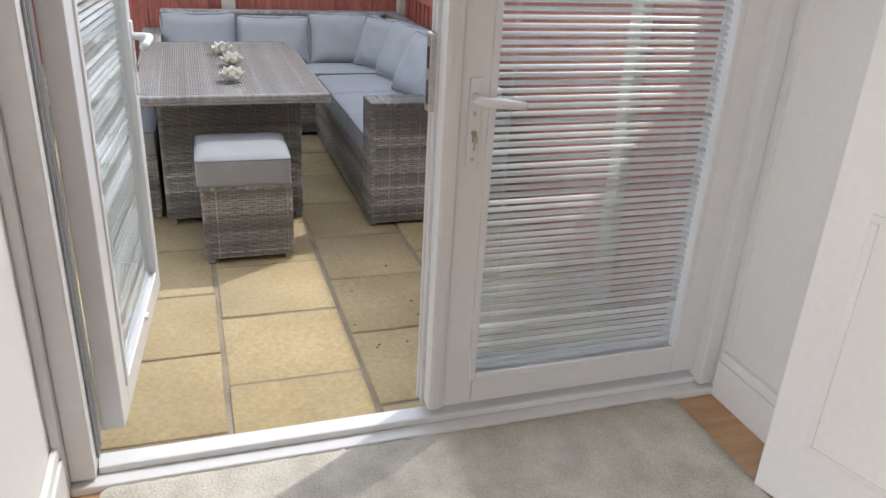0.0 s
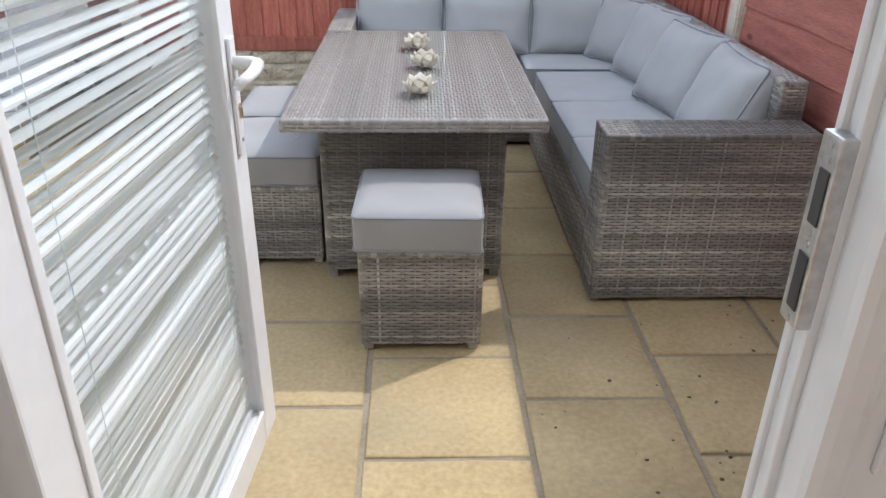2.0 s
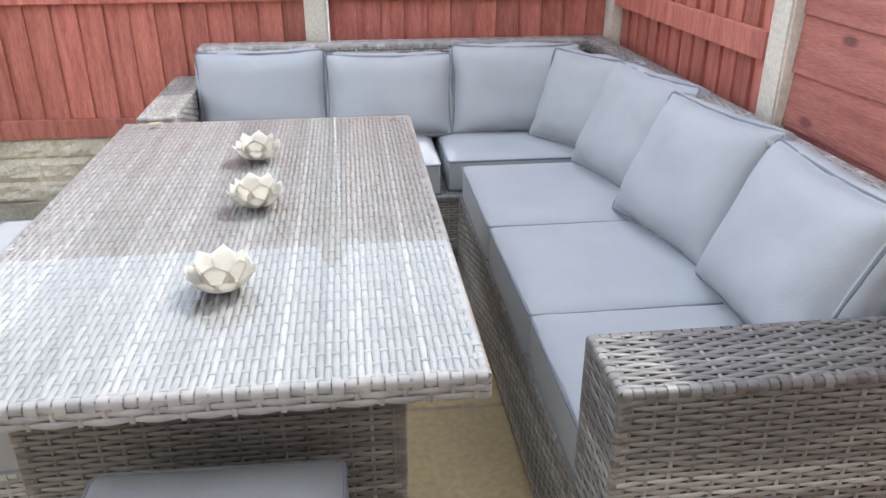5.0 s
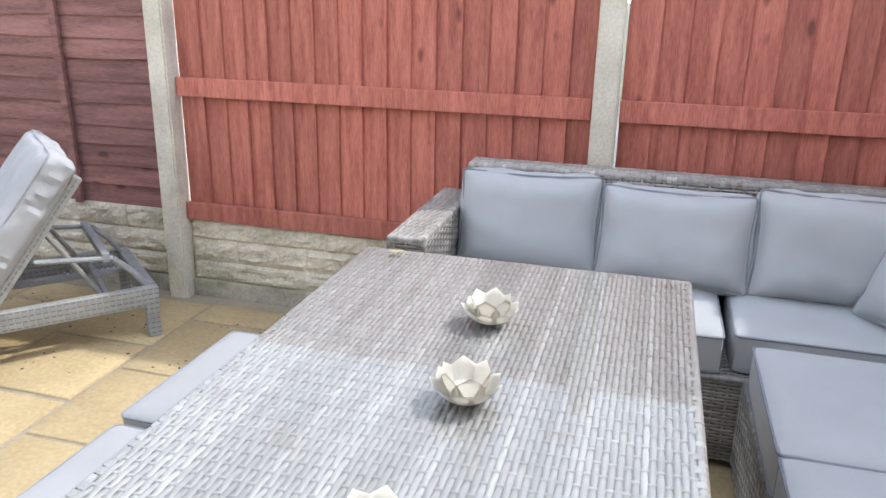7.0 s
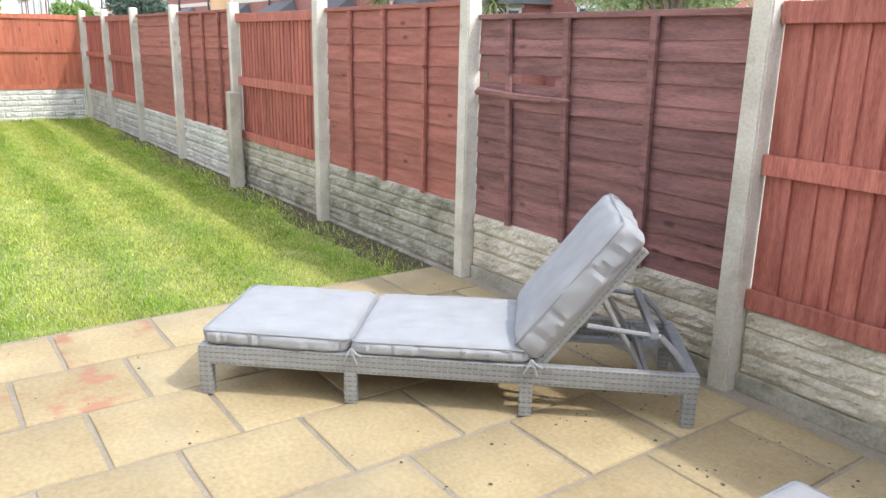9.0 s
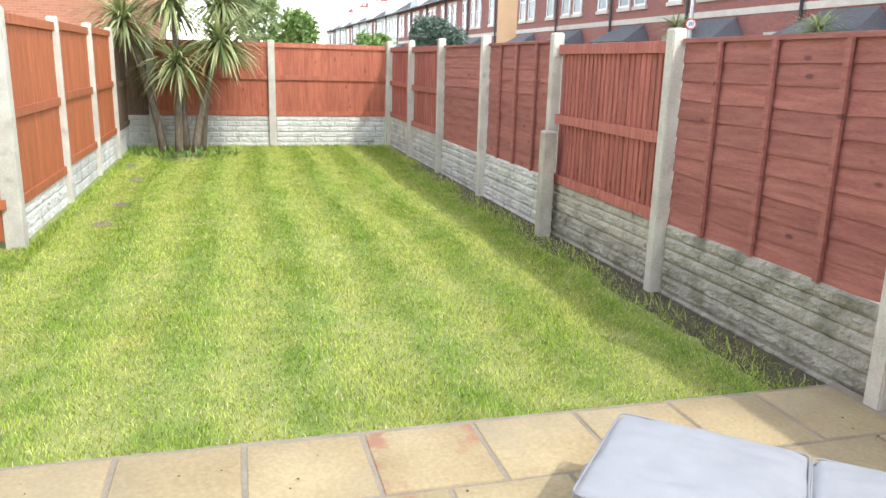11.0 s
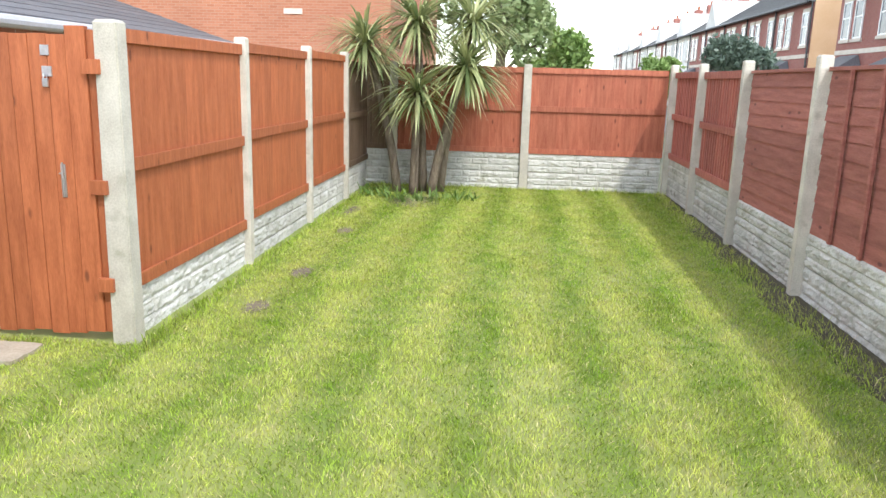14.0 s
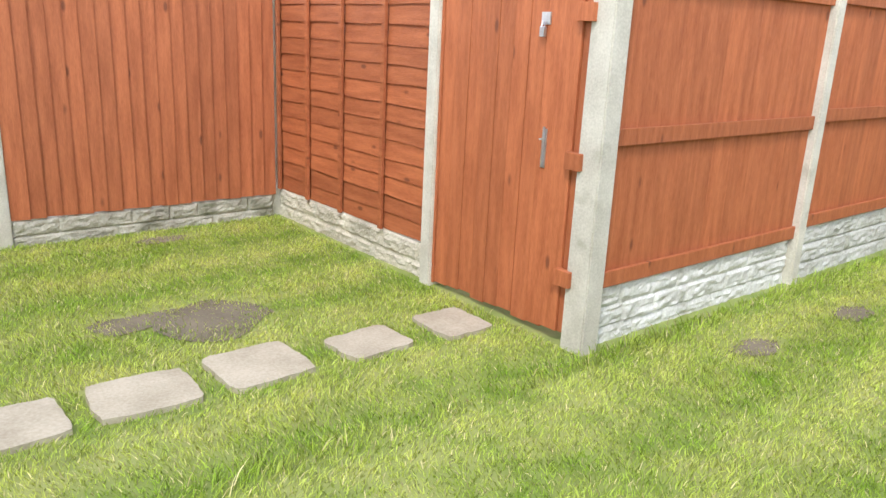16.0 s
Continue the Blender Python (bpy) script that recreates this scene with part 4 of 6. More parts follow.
def slat_mesh(w):
    bm = bmesh.new()
    vs = []
    for x in (-w / 2, w / 2):
        vs.append([bm.verts.new((x, y, z)) for y, z in ((-0.0073, -0.0009), (-0.003, 0.0005), (0.003, 0.0005), (0.0073, -0.0009))])
    for k in range(3):
        bm.faces.new((vs[0][k], vs[0][k + 1], vs[1][k + 1], vs[1][k]))
    bmesh.ops.solidify(bm, geom=bm.faces[:], thickness=0.0007)
    return finish("slat", bm, M["slat"])


SLAT = slat_mesh(W - 0.205)


def glazed_door(name, at, turn, label, tilt):
    """A white framed door with a blind between its panes. Local x runs from the hinge to the lock."""
    d = thing(name, at, label, "door", kind="structure", turn=turn)
    e = 0.03
    for nm, b in (("stile", (0, 0.095, Z0, Z1)), ("stile", (W - 0.095, W, Z0, Z1)), ("bottom_rail", (0.095, W - 0.095, Z0, Z0 + 0.095)), ("top_rail", (0.095, W - 0.095, Z1 - 0.095, Z1))):
        bm = bmesh.new()
        box(bm, b[0], b[1], -e, e, b[2], b[3], 0.005)
        part(nm, bm, M["upvc"], d)
    for side in (-1, 1):
        for b in ((0.083, 0.103, Z0 + 0.083, Z1 - 0.083), (W - 0.103, W - 0.083, Z0 + 0.083, Z1 - 0.083), (0.103, W - 0.103, Z0 + 0.083, Z0 + 0.103), (0.103, W - 0.103, Z1 - 0.103, Z1 - 0.083)):
            bm = bmesh.new()
            y0, y1 = sorted((side * 0.026, side * 0.036))
            box(bm, b[0], b[1], y0, y1, b[2], b[3], 0.003)
            part("glazing_bead", bm, M["upvc"], d)
        bm = bmesh.new()
        box(bm, 0.096, W - 0.096, side * 0.017 - 0.002, side * 0.017 + 0.002, Z0 + 0.09, Z1 - 0.09)
        g = part("pane", bm, M["glass"], d, "clear glass pane")
        g.visible_shadow = False
    n = int((Z1 - Z0 - 0.22) / 0.0205)
    for i in range(n):
        share("slat", SLAT, d, pose(W / 2, 0, Z0 + 0.118 + i * 0.0205, tilt + random.uniform(-0.3, 0.3), random.uniform(-0.01, 0.01), 0))
    for u in (0.19, W - 0.16):
        for y in (-0.0078, 0.0078):
            bm = bmesh.new()
            rod(bm, [(u, y, Z0 + 0.1), (u, y, Z1 - 0.1)], 0.0008, 5)
            part("ladder_cord", bm, M["slat"], d)
    bm = bmesh.new()
    box(bm, 0.11, W - 0.11, -0.011, 0.011, Z0 + 0.1, Z0 + 0.114, 0.003)
    part("bottom_bar", bm, M["slat"], d)
    bm = bmesh.new()
    box(bm, W / 2 - 0.0, W / 2 + 0.035, 0.036, 0.047, Z0 + 0.094, Z0 + 0.106, 0.003)
    box(bm, W / 2 - 0.0, W / 2 + 0.035, -0.047, -0.036, Z0 + 0.094, Z0 + 0.106, 0.003)
    part("blind_slider", bm, M["upvc"], d, "small white blind slider")
    for side in (-1, 1):
        h = thing("door_handle", (0, 0, 0), "white lever handle on a long backplate", "door handle")
        del h["category"]
        h.parent = d
        u = W - 0.045
        bm = bmesh.new()
        y0, y1 = sorted((side * 0.030, side * 0.039))
        box(bm, u - 0.017, u + 0.017, y0, y1, 1.045, 1.285, 0.004)
        part("backplate", bm, M["upvc"], h)
        bm = bmesh.new()
        pts = [(u, side * 0.036, 1.235), (u, side * 0.075, 1.235), (u - 0.012, side * 0.09, 1.235), (u - 0.05, side * 0.094, 1.232), (u - 0.09, side * 0.09, 1.226), (u - 0.118, side * 0.08, 1.22)]
        rod(bm, pts, [0.013, 0.0125, 0.0125, 0.012, 0.0115, 0.011], 12)
        part("lever", bm, M["upvc"], h, smooth=True)
        bm = bmesh.new()
        rod(bm, [(u, side * 0.037, 1.145), (u, side * 0.043, 1.145)], 0.0075, 12)
        box(bm, u - 0.004, u + 0.004, min(side * 0.037, side * 0.045), max(side * 0.037, side * 0.045), 1.12, 1.145, 0.002)
        part("lock_cylinder", bm, M["brass"], h, "brass lock cylinder")
        for z in (1.195, 1.075):
            bm = bmesh.new()
            rod(bm, [(u, side * 0.038, z), (u, side * 0.041, z)], 0.005, 8)
            part("screw", bm, M["steel"], h)
    for z in (0.62, 1.15, 1.62):
        bm = bmesh.new()
        box(bm, W - 0.001, W + 0.002, -0.011, 0.009, z, z + 0.12)
        box(bm, W + 0.001, W + 0.007, -0.006, 0.004, z + 0.03, z + 0.07, 0.002)
        part("lock_keep", bm, M["steel"], d, "galvanised lock strip plate")
    return d


closed = glazed_door("door_1", (1.387, 1.79 + HOUSE_Y, 0), 180, "closed white glazed door with a venetian blind between panes", -47)
opened = glazed_door("door_2", (-0.413, 1.875 + HOUSE_Y, 0), 85, "white glazed door opened outwards, venetian blind inside", 45)
bm = bmesh.new()
box(bm, 0.454, 0.501, 1.742 + HOUSE_Y, 1.80 + HOUSE_Y, Z0, Z1, 0.014)
box(bm, 0.446, 0.501, 1.797 + HOUSE_Y, 1.806 + HOUSE_Y, Z0, Z1, 0.003)
box(bm, 0.45, 0.501, 1.806 + HOUSE_Y, 1.826 + HOUSE_Y, Z0, Z1, 0.002)
box(bm, 0.444, 0.501, 1.826 + HOUSE_Y, 1.838 + HOUSE_Y, Z0, Z1, 0.004)
stile = part("meeting_stile", bm, M["upvc"], closed)
bm = bmesh.new()
box(bm, 0.432, 0.45, 1.797 + HOUSE_Y, 1.832 + HOUSE_Y, 1.19, 1.385, 0.003)
keep = part("striker_plate", bm, M["steel"], closed, "galvanised striker plate with two dark slots")
for ob in (stile, keep):
    ob.matrix_parent_inverse = closed.matrix_basis.inverted()
for z0, z1 in ((1.208, 1.268), (1.298, 1.352)):
    bm = bmesh.new()
    box(bm, 0.4305, 0.433, 1.803 + HOUSE_Y, 1.821 + HOUSE_Y, z0, z1, 0.001)
    part("slot", bm, M["black_plastic"], keep)
for z in (1.197, 1.278, 1.289, 1.362, 1.377):
    bm = bmesh.new()
    rod(bm, [(0.433, 1.812 + HOUSE_Y, z), (0.4305, 1.812 + HOUSE_Y, z)], 0.004, 8)
    part("screw", bm, M["steel"], keep)
# bunch of keys in the lock
bm = bmesh.new()
box(bm, 0.540, 0.544, 1.762, 1.783, 1.125, 1.14, 0.001)
box(bm, 0.536, 0.538, 1.764, 1.776, 1.105, 1.13, 0.0008)
solid("door_keys", bm, M["steel"], "small steel keys hanging in the closed door's lock", "keys")


def inner_door(at, turn):
    d = thing("door_3" if at[0] > 0 else "door_4", at, "white painted panelled inner door standing open", "door", kind="structure", turn=turn)
    bm = bmesh.new()
    box(bm, 0, 0.76, -0.018, 0.018, FLOOR + 0.01, FLOOR + 2.0, 0.003)
    part("leaf", bm, M["gloss"], d)
    for u0, u1, z0, z1 in ((0.1, 0.345, 0.2, 0.85), (0.415, 0.66, 0.2, 0.85), (0.1, 0.345, 1.0, 1.85), (0.415, 0.66, 1.0, 1.85)):
        for s in (-1, 1):
            bm = bmesh.new()
            y0, y1 = sorted((s * 0.018, s * 0.024))
            for b in ((u0, u1, z0, z0 + 0.02), (u0, u1, z1 - 0.02, z1), (u0, u0 + 0.02, z0 + 0.02, z1 - 0.02), (u1 - 0.02, u1, z0 + 0.02, z1 - 0.02)):
                box(bm, b[0], b[1], y0, y1, FLOOR + b[2], FLOOR + b[3], 0.002)
            part("panel_moulding", bm, M["gloss"], d)
    return d


inner_door((1.50, 0.60, 0), 107)
inner_door((-0.645, 0.31, 0), 84)
bm = bmesh.new()
box(bm, 1.362, 1.382, 1.375, 1.412, FLOOR, FLOOR + 0.07, 0.004)
solid("door_stop", bm, M["black_plastic"], "small black door stop on the floor by the skirting", "door stop")

# ---- corner sofa ----
BASE0, SEAT, BACKTOP, ARM = 0.118, 0.41, 0.90, 0.76
sofa = thing("corner_sofa", (0, 0, PATIO), "grey-brown woven wicker L-shaped corner sofa", "sofa")


def strip(V, F, a, along, across, out, length, width, wave, steps):
    """One flat strand from a: wave(t) gives its lift and its share of the width; its long edges turn down."""
    base = len(V)
    for i in range(steps + 1):
        t = length * i / steps
        p, (d, share_) = a + along * t, wave(t)
        half = width / 2 * share_
        edge = min(0.0016, half * 0.4)
        for w, k in ((-half, -0.0024), (-half + edge, 0.0), (half - edge, 0.0), (half, -0.0024)):
            V.append(p + across * w + out * (d + k))
    for i in range(steps):
        for j in range(3):
            q = base + i * 4 + j
            F.append((q, q + 4, q + 5, q + 1))


def basket(V, F, corner, u, v, out, lu, lv, pitch, p, dip=0.55, amp=0.002):
    """A plain weave over one side: wavy strands along u, flat ones along v that show where the first dip."""
    rows, cols = max(1, round(lv / pitch)), max(1, round(lu / p))
    pv, pu = lv / rows, lu / cols

    def wave(sign):
        def at(t):
            c = 1 + sign * math.cos(math.pi * (t / pu - 0.5))
            return amp * c + 0.0006, dip + (1 - dip) * min(1.0, c * 1.3)
        return at
    for r in range(rows):
        strip(V, F, corner + v * (pv * (r + 0.5)), u, v, out, lu, pv * 0.9, wave(1 if r % 2 else -1), cols * 4)
    for c in range(cols):
        strip(V, F, corner + u * (pu * (c + 0.5)), v, u, out, lv, 0.0085, lambda t: (amp * 1.1, 1.0), 1)


def wraps(V, F, a, run, side, out, length, pitch):
    """Short strands folded over an edge that runs from a; side and out point away along the two faces."""
    count = max(1, round(length / pitch))
    for k in range(count):
        t0, t1 = length * (k + 0.06) / count, length * (k + 0.94) / count
        base, reach = len(V), 0.011 if k % 2 else 0.017
        for t in (t0, t1):
            p = a + run * t
            V.extend((p - side * reach + out * 0.003, p - side * 0.002 + out * 0.0052, p + side * 0.0052 - out * 0.002, p + side * 0.003 - out * reach))
        for j in range(3):
            q = base + j
            F.append((q, q + 1, q + 5, q + 4))


def woven_part(name, parent, dims, bevel=0.008, material="strand", pitch=0.0118, p=0.04, dip=0.5, inner="gap_shade"):
    """A core coloured as gap shade, with woven strands on its sides and top."""
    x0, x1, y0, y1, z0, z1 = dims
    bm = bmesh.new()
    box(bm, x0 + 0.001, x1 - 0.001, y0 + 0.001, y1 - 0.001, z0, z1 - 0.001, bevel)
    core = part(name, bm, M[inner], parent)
    V, F = [], []
    X, Y, Z = Vector((1, 0, 0)), Vector((0, 1, 0)), Vector((0, 0, 1))
    w, d, h = x1 - x0, y1 - y0, z1 - z0
    basket(V, F, Vector((x0, y0, z0)), X, Z, -Y, w, h, pitch, p, dip)
    basket(V, F, Vector((x1, y1, z0)), -X, Z, Y, w, h, pitch, p, dip)
    basket(V, F, Vector((x0, y1, z0)), -Y, Z, -X, d, h, pitch, p, dip)
    basket(V, F, Vector((x1, y0, z0)), Y, Z, X, d, h, pitch, p, dip)
    if d > w:
        basket(V, F, Vector((x1, y0, z1)), Y, -X, Z, d, w, pitch, p, dip)
    else:
        basket(V, F, Vector((x0, y0, z1)), X, Y, Z, w, d, pitch, p, dip)
    for x, y, sx, sy in ((x0, y0, -X, -Y), (x1, y0, X, -Y), (x0, y1, -X, Y), (x1, y1, X, Y)):
        wraps(V, F, Vector((x, y, z0)), Z, sx, sy, h, pitch)
    for y, sy in ((y0, -Y), (y1, Y)):
        wraps(V, F, Vector((x0, y, z1)), X, sy, Z, w, pitch * 1.6)
    for x, sx in ((x0, -X), (x1, X)):
        wraps(V, F, Vector((x, y0, z1)), Y, sx, Z, d, pitch * 1.6)
    me = bpy.data.meshes.new("weave")
    me.from_pydata([tuple(c) for c in V], [], F)
    me.materials.append(M[material])
    me.polygons.foreach_set("use_smooth", np.ones(len(F), dtype=bool))
    ob = new("weave", me)
    ob.parent = core
    ob["label"] = "grey-brown woven resin strands"
    ob["kind"] = "stuff"
    return core


def woven(name, parent, dims, bevel=0.008, material="strand", **more):
    x0, x1, y0, y1, z0, z1 = dims
    dz = parent.matrix_basis.translation.z
    return woven_part(name, parent, (x0, x1, y0, y1, z0 - dz, z1 - dz), bevel, material, **more)


woven("seat_base", sofa, (0.725, 1.470, 3.902, 5.540, BASE0, SEAT))
woven("seat_base", sofa, (-0.310, 1.470, 5.545, 6.237, BASE0, SEAT))
woven("armrest", sofa, (0.720, 1.475, 3.720, 3.897, BASE0 - 0.005, ARM))
woven("armrest", sofa, (-0.440, -0.315, 5.540, 6.243, BASE0 - 0.005, ARM))
woven("backrest", sofa, (-0.310, 1.380, 6.136, 6.243, SEAT, BACKTOP))
woven("backrest", sofa, (1.385, 1.475, 3.902, 6.243, SEAT, BACKTOP))
for x, y in ((0.740, 3.758), (1.450, 3.758), (0.745, 5.485), (1.450, 6.205), (-0.420, 5.571), (-0.420, 6.205), (0.300, 5.571), (0.745, 4.648)):
    bm = bmesh.new()
    box(bm, x - 0.018, x + 0.018, y - 0.018, y + 0.018, 0, BASE0 - PATIO + 0.01, 0.003)
    box_uv(bm)
    part("foot", bm, M["strand"], sofa)


def cushion(name, w, d, h, m, fabric, label, group, seed, puff=0.018, round_=0.03, cat="cushion", lines=2, wrinkle=0.004, pinch=0.0, ear=0.0):
    e = new(name)
    e.empty_display_size = 0.1
    e.matrix_basis = m
    tagged(e, label, cat, group)
    part("cover", pad(w, d, h, round_, puff, wrinkle, seed, 14 if ear == 0 else 24, pinch, ear), M[fabric], e, smooth=True)
    for k in range(lines):
        part("piping", rim(w * 1.002, d * 1.002, h * (0.5 + (0.43 if k == 0 else -0.43) * (1 - pinch)), round_ * 1.2, 0.0045, ear), M["piping"], e, "piped seam with its shadow put into the colour")
    return e


G1, G2 = "sofa seat cushions", "sofa back cushions"
seat_label = "flat blue-grey boxed seat cushion with shadow-coloured piping on the sofa"
for k, (cx, cy, w, d) in enumerate(((1.075, 4.125, 0.69, 0.475), (1.075, 4.645, 0.69, 0.555), (1.075, 5.225, 0.69, 0.595), (1.03, 5.88, 0.68, 0.58), (-0.08, 5.865, 0.44, 0.61), (0.40, 5.865, 0.50, 0.61))):
    cushion("seat_cushion", w, d, 0.135, pose(cx, cy, SEAT, 0, 0, random.uniform(-0.6, 0.6)), "cushion", seat_label, G1, k, 0.01, 0.014)
back_label = "plump blue-grey back cushion with shadow-coloured piping leaning on the sofa"
Zc = SEAT + 0.135
for k, (cx, cy, w, h, lean, rz) in enumerate(((-0.045, 6.045, 0.515, 0.355, 76, 2), (0.485, 6.03, 0.52, 0.335, 74, -3), (1.03, 6.015, 0.54, 0.365, 74, -4), (1.285, 5.74, 0.44, 0.37, 68, -58), (1.33, 5.29, 0.48, 0.395, 66, -78), (1.325, 4.78, 0.49, 0.40, 64, -80), (1.335, 4.25, 0.51, 0.395, 66, -90))):
    c = cushion("back_cushion", w, h, 0.15, pose(cx, cy, Zc, 0, 0, rz) @ pose(0, 0, h / 2 * math.sin(radians(lean)) - 0.005, lean, 0, random.uniform(-2, 2)) @ pose(0, 0, -0.075), "cushion", back_label, G2, k + 20, 0.04, 0.016, wrinkle=0.009, pinch=0.3, ear=0.012)

# ---- dining table ----
TX0, TX1, TY0, TY1, TZ = -0.405, 0.51, 3.73, 5.268, 0.813
table = thing("dining_table", (0, 0, PATIO), "grey-brown wicker garden dining table with a glass top", "table")
woven("tabletop", table, (TX0, TX1, TY0, TY1, TZ - 0.045, TZ - 0.004), 0.006, "strand_top", pitch=0.0125, p=0.036, dip=0.8, inner="gap_shade_top")
woven("table_base", table, (-0.30, 0.39, 3.93, 5.07, 0.128, TZ - 0.045), 0.01)
for x in (-0.28, 0.37):
    for y in (3.95, 5.05):
        bm = bmesh.new()
        box(bm, x - 0.018, x + 0.018, y - 0.018, y + 0.018, 0, 0.04, 0.003)
        box_uv(bm)
        part("leg", bm, M["strand"], table)
bm = bmesh.new()
box(bm, TX0 + 0.004, TX1 - 0.004, TY0 + 0.004, TY1 - 0.004, TZ - PATIO + 0.002, TZ - PATIO + 0.007, 0.0015)
g = part("glass_top", bm, M["table_glass"], table, "clear glass sheet lying on the weave")
g.visible_shadow = False
for x in (TX0 + 0.055, TX1 - 0.055):
    for y in (TY0 + 0.055, TY1 - 0.055):
        bm = bmesh.new()
        rod(bm, [(x, y, TZ - PATIO + 0.0005), (x, y, TZ - PATIO + 0.0018)], 0.014, 16)
        part("rubber_pad", bm, M["glass"], table, "small clear rubber pad under the glass")
for x in (TX0 + 0.05,):
    bm = bmesh.new()
    loop_rod(bm, [(x + 0.014 * math.cos(a), TY0 + 0.02, TZ - PATIO - 0.055 + 0.014 * math.sin(a)) for a in [k * math.pi / 6 for k in range(12)]], 0.002)
    part("ring", bm, M["steel"], table, "small steel ring under the top")
FREE = TZ + 0.0075

# a crumpled dry leaf near the far corner of the glass
bm = bmesh.new()
bmesh.ops.create_grid(bm, x_segments=9, y_segments=6, size=1.0)
for v in bm.verts:
    x, y = v.co.x, v.co.y
    r = 0.7 + 0.3 * noise.noise(Vector((math.atan2(y, x), 2.0, 0)))
    v.co = Vector((x * 0.036 * r, y * 0.016 * (1 - 0.5 * x * x) * r, 0.004 + 0.006 * abs(noise.noise(Vector((x * 2.5, y * 2.5, 4))))))
solid("dead_leaf", bm, M["dry_leaf"], "small crumpled dry yellow leaf lying on the glass", "leaf", at=(-0.30, 5.225, FREE), smooth=True, turn=12)

# ---- stools ----


def stool(x, y, turn, w=0.40, d=0.42, top=0.47):
    e = thing("wicker_stool", (x, y, PATIO), "square grey-brown wicker stool by the dining table", "stool", "stools round the table", turn=turn)
    woven_part("body", e, (-w / 2, w / 2, -d / 2, d / 2, 0.022, top - PATIO))
    for sx in (-1, 1):
        for sy in (-1, 1):
            bm = bmesh.new()
            box(bm, sx * (w / 2 - 0.02) - 0.016, sx * (w / 2 - 0.02) + 0.016, sy * (d / 2 - 0.02) - 0.016, sy * (d / 2 - 0.02) + 0.016, 0, 0.04, 0.003)
            box_uv(bm)
            part("foot", bm, M["strand"], e)
    return e


for k, (x, y, turn, dx, dy) in enumerate(((0.073, 3.62, -0.5, -0.006, -0.012), (-0.545, 4.30, 0, 0, 0), (-0.55, 4.84, 0, -0.005, 0.0))):
    w, d = (0.40, 0.42) if k == 0 else (0.42, 0.5)
    top = 0.47 if k == 0 else 0.435
    stool(x, y, turn, w, d, top)
    cushion("stool_cushion", w + 0.015, d + 0.005, 0.135, pose(x + dx, y + dy, top, 0, 0, turn - 1), "stool_fabric", "thick grey boxed cushion with piped edges on a stool", "stool cushions", 40 + k, 0.012, 0.016)


# ---- lotus candle holders ----
def petal(bm, a, r0, r1, h0, h1, w, seed):
    n, m = 5, 5
    grid = []
    for i in range(n + 1):
        t = i / n
        row = []
        half = w * (math.sin(math.pi * min(1, 0.18 + 0.62 * t)) if t < 0.7 else math.sin(math.pi * 0.614) * max(0.0, 1 - (t - 0.7) / 0.3) ** 0.6) * 0.5
        rad = r0 + (r1 - r0) * (t ** 0.8)
        z = h0 + (h1 - h0) * t ** 1.5
        for j in range(m + 1):
            s = (j / m - 0.5) * 2
            off = s * half
            cup = 0.25 * off * off / max(w, 1e-4)
            row.append(bm.verts.new(((rad - cup) * math.cos(a) - off * math.sin(a), (rad - cup) * math.sin(a) + off * math.cos(a), z + cup * 0.8)))
        grid.append(row)
    for i in range(n):
        for j in range(m):
            bm.faces.new((grid[i][j], grid[i][j + 1], grid[i + 1][j + 1], grid[i + 1][j]))


def lotus(x, y, turn):
    e = thing("candle_holder", (x, y, FREE), "matt white ceramic lotus-flower candle holder on the table", "candle holder", "lotus candle holders", turn=turn)
    bm = bmesh.new()
    prof = [(0.0, 0.002), (0.022, 0.0), (0.03, 0.006), (0.034, 0.02), (0.03, 0.022), (0.024, 0.012), (0.0, 0.01)]
    rings = [[bm.verts.new((r * math.cos(2 * math.pi * k / 20), r * math.sin(2 * math.pi * k / 20), z)) for k in range(20)] for r, z in prof]
    for q, s in zip(rings, rings[1:]):
        for k in range(20):
            bm.faces.new((q[k], q[(k + 1) % 20], s[(k + 1) % 20], s[k]))
    bmesh.ops.remove_doubles(bm, verts=bm.verts[:], dist=0.0005)
    part("bowl", bm, M["ceramic"], e, smooth=True)
    for ring, (count, r0, r1, h0, h1, w, off) in enumerate(((9, 0.024, 0.068, 0.003, 0.043, 0.05, 0.0), (6, 0.018, 0.047, 0.006, 0.066, 0.062, 0.3))):
        for k in range(count):
            bm = bmesh.new()
            petal(bm, 2 * math.pi * k / count + off, r0, r1, h0, h1, w, k)
            bmesh.ops.solidify(bm, geom=bm.faces[:], thickness=0.003)
            part("petal", bm, M["ceramic"], e, smooth=True)


lotus(0.07, 4.053, 10)
lotus(0.092, 4.473, 34)
lotus(0.06, 4.832, 71)

# ---- sun lounger ----
LX, LY = -2.965, 4.316
lang = 48.5
lounger = thing("sun_lounger", (LX, LY, PATIO), "grey plastic-rattan sun lounger with its backrest raised", "sun lounger", turn=lang)
LW, LT, LL = 0.64, 0.225, 2.07


def lpart(name, dims, bevel=0.008, material="wicker_grey", parent=lounger, label=""):
    bm = bmesh.new()
    box(bm, *dims, bevel)
    box_uv(bm)
    return part(name, bm, M[material], parent, label)


for y in (0.0, LW - 0.045):
    lpart("side_rail", (0, LL, y, y + 0.045, LT - 0.085, LT))
    for x in (0.0, 0.63, 1.36, LL - 0.06):
        lpart("leg", (x, x + 0.055, y - 0.002, y + 0.047, 0, LT - 0.08))
lpart("end_rail", (0.0, 0.045, 0.045, LW - 0.045, LT - 0.085, LT))
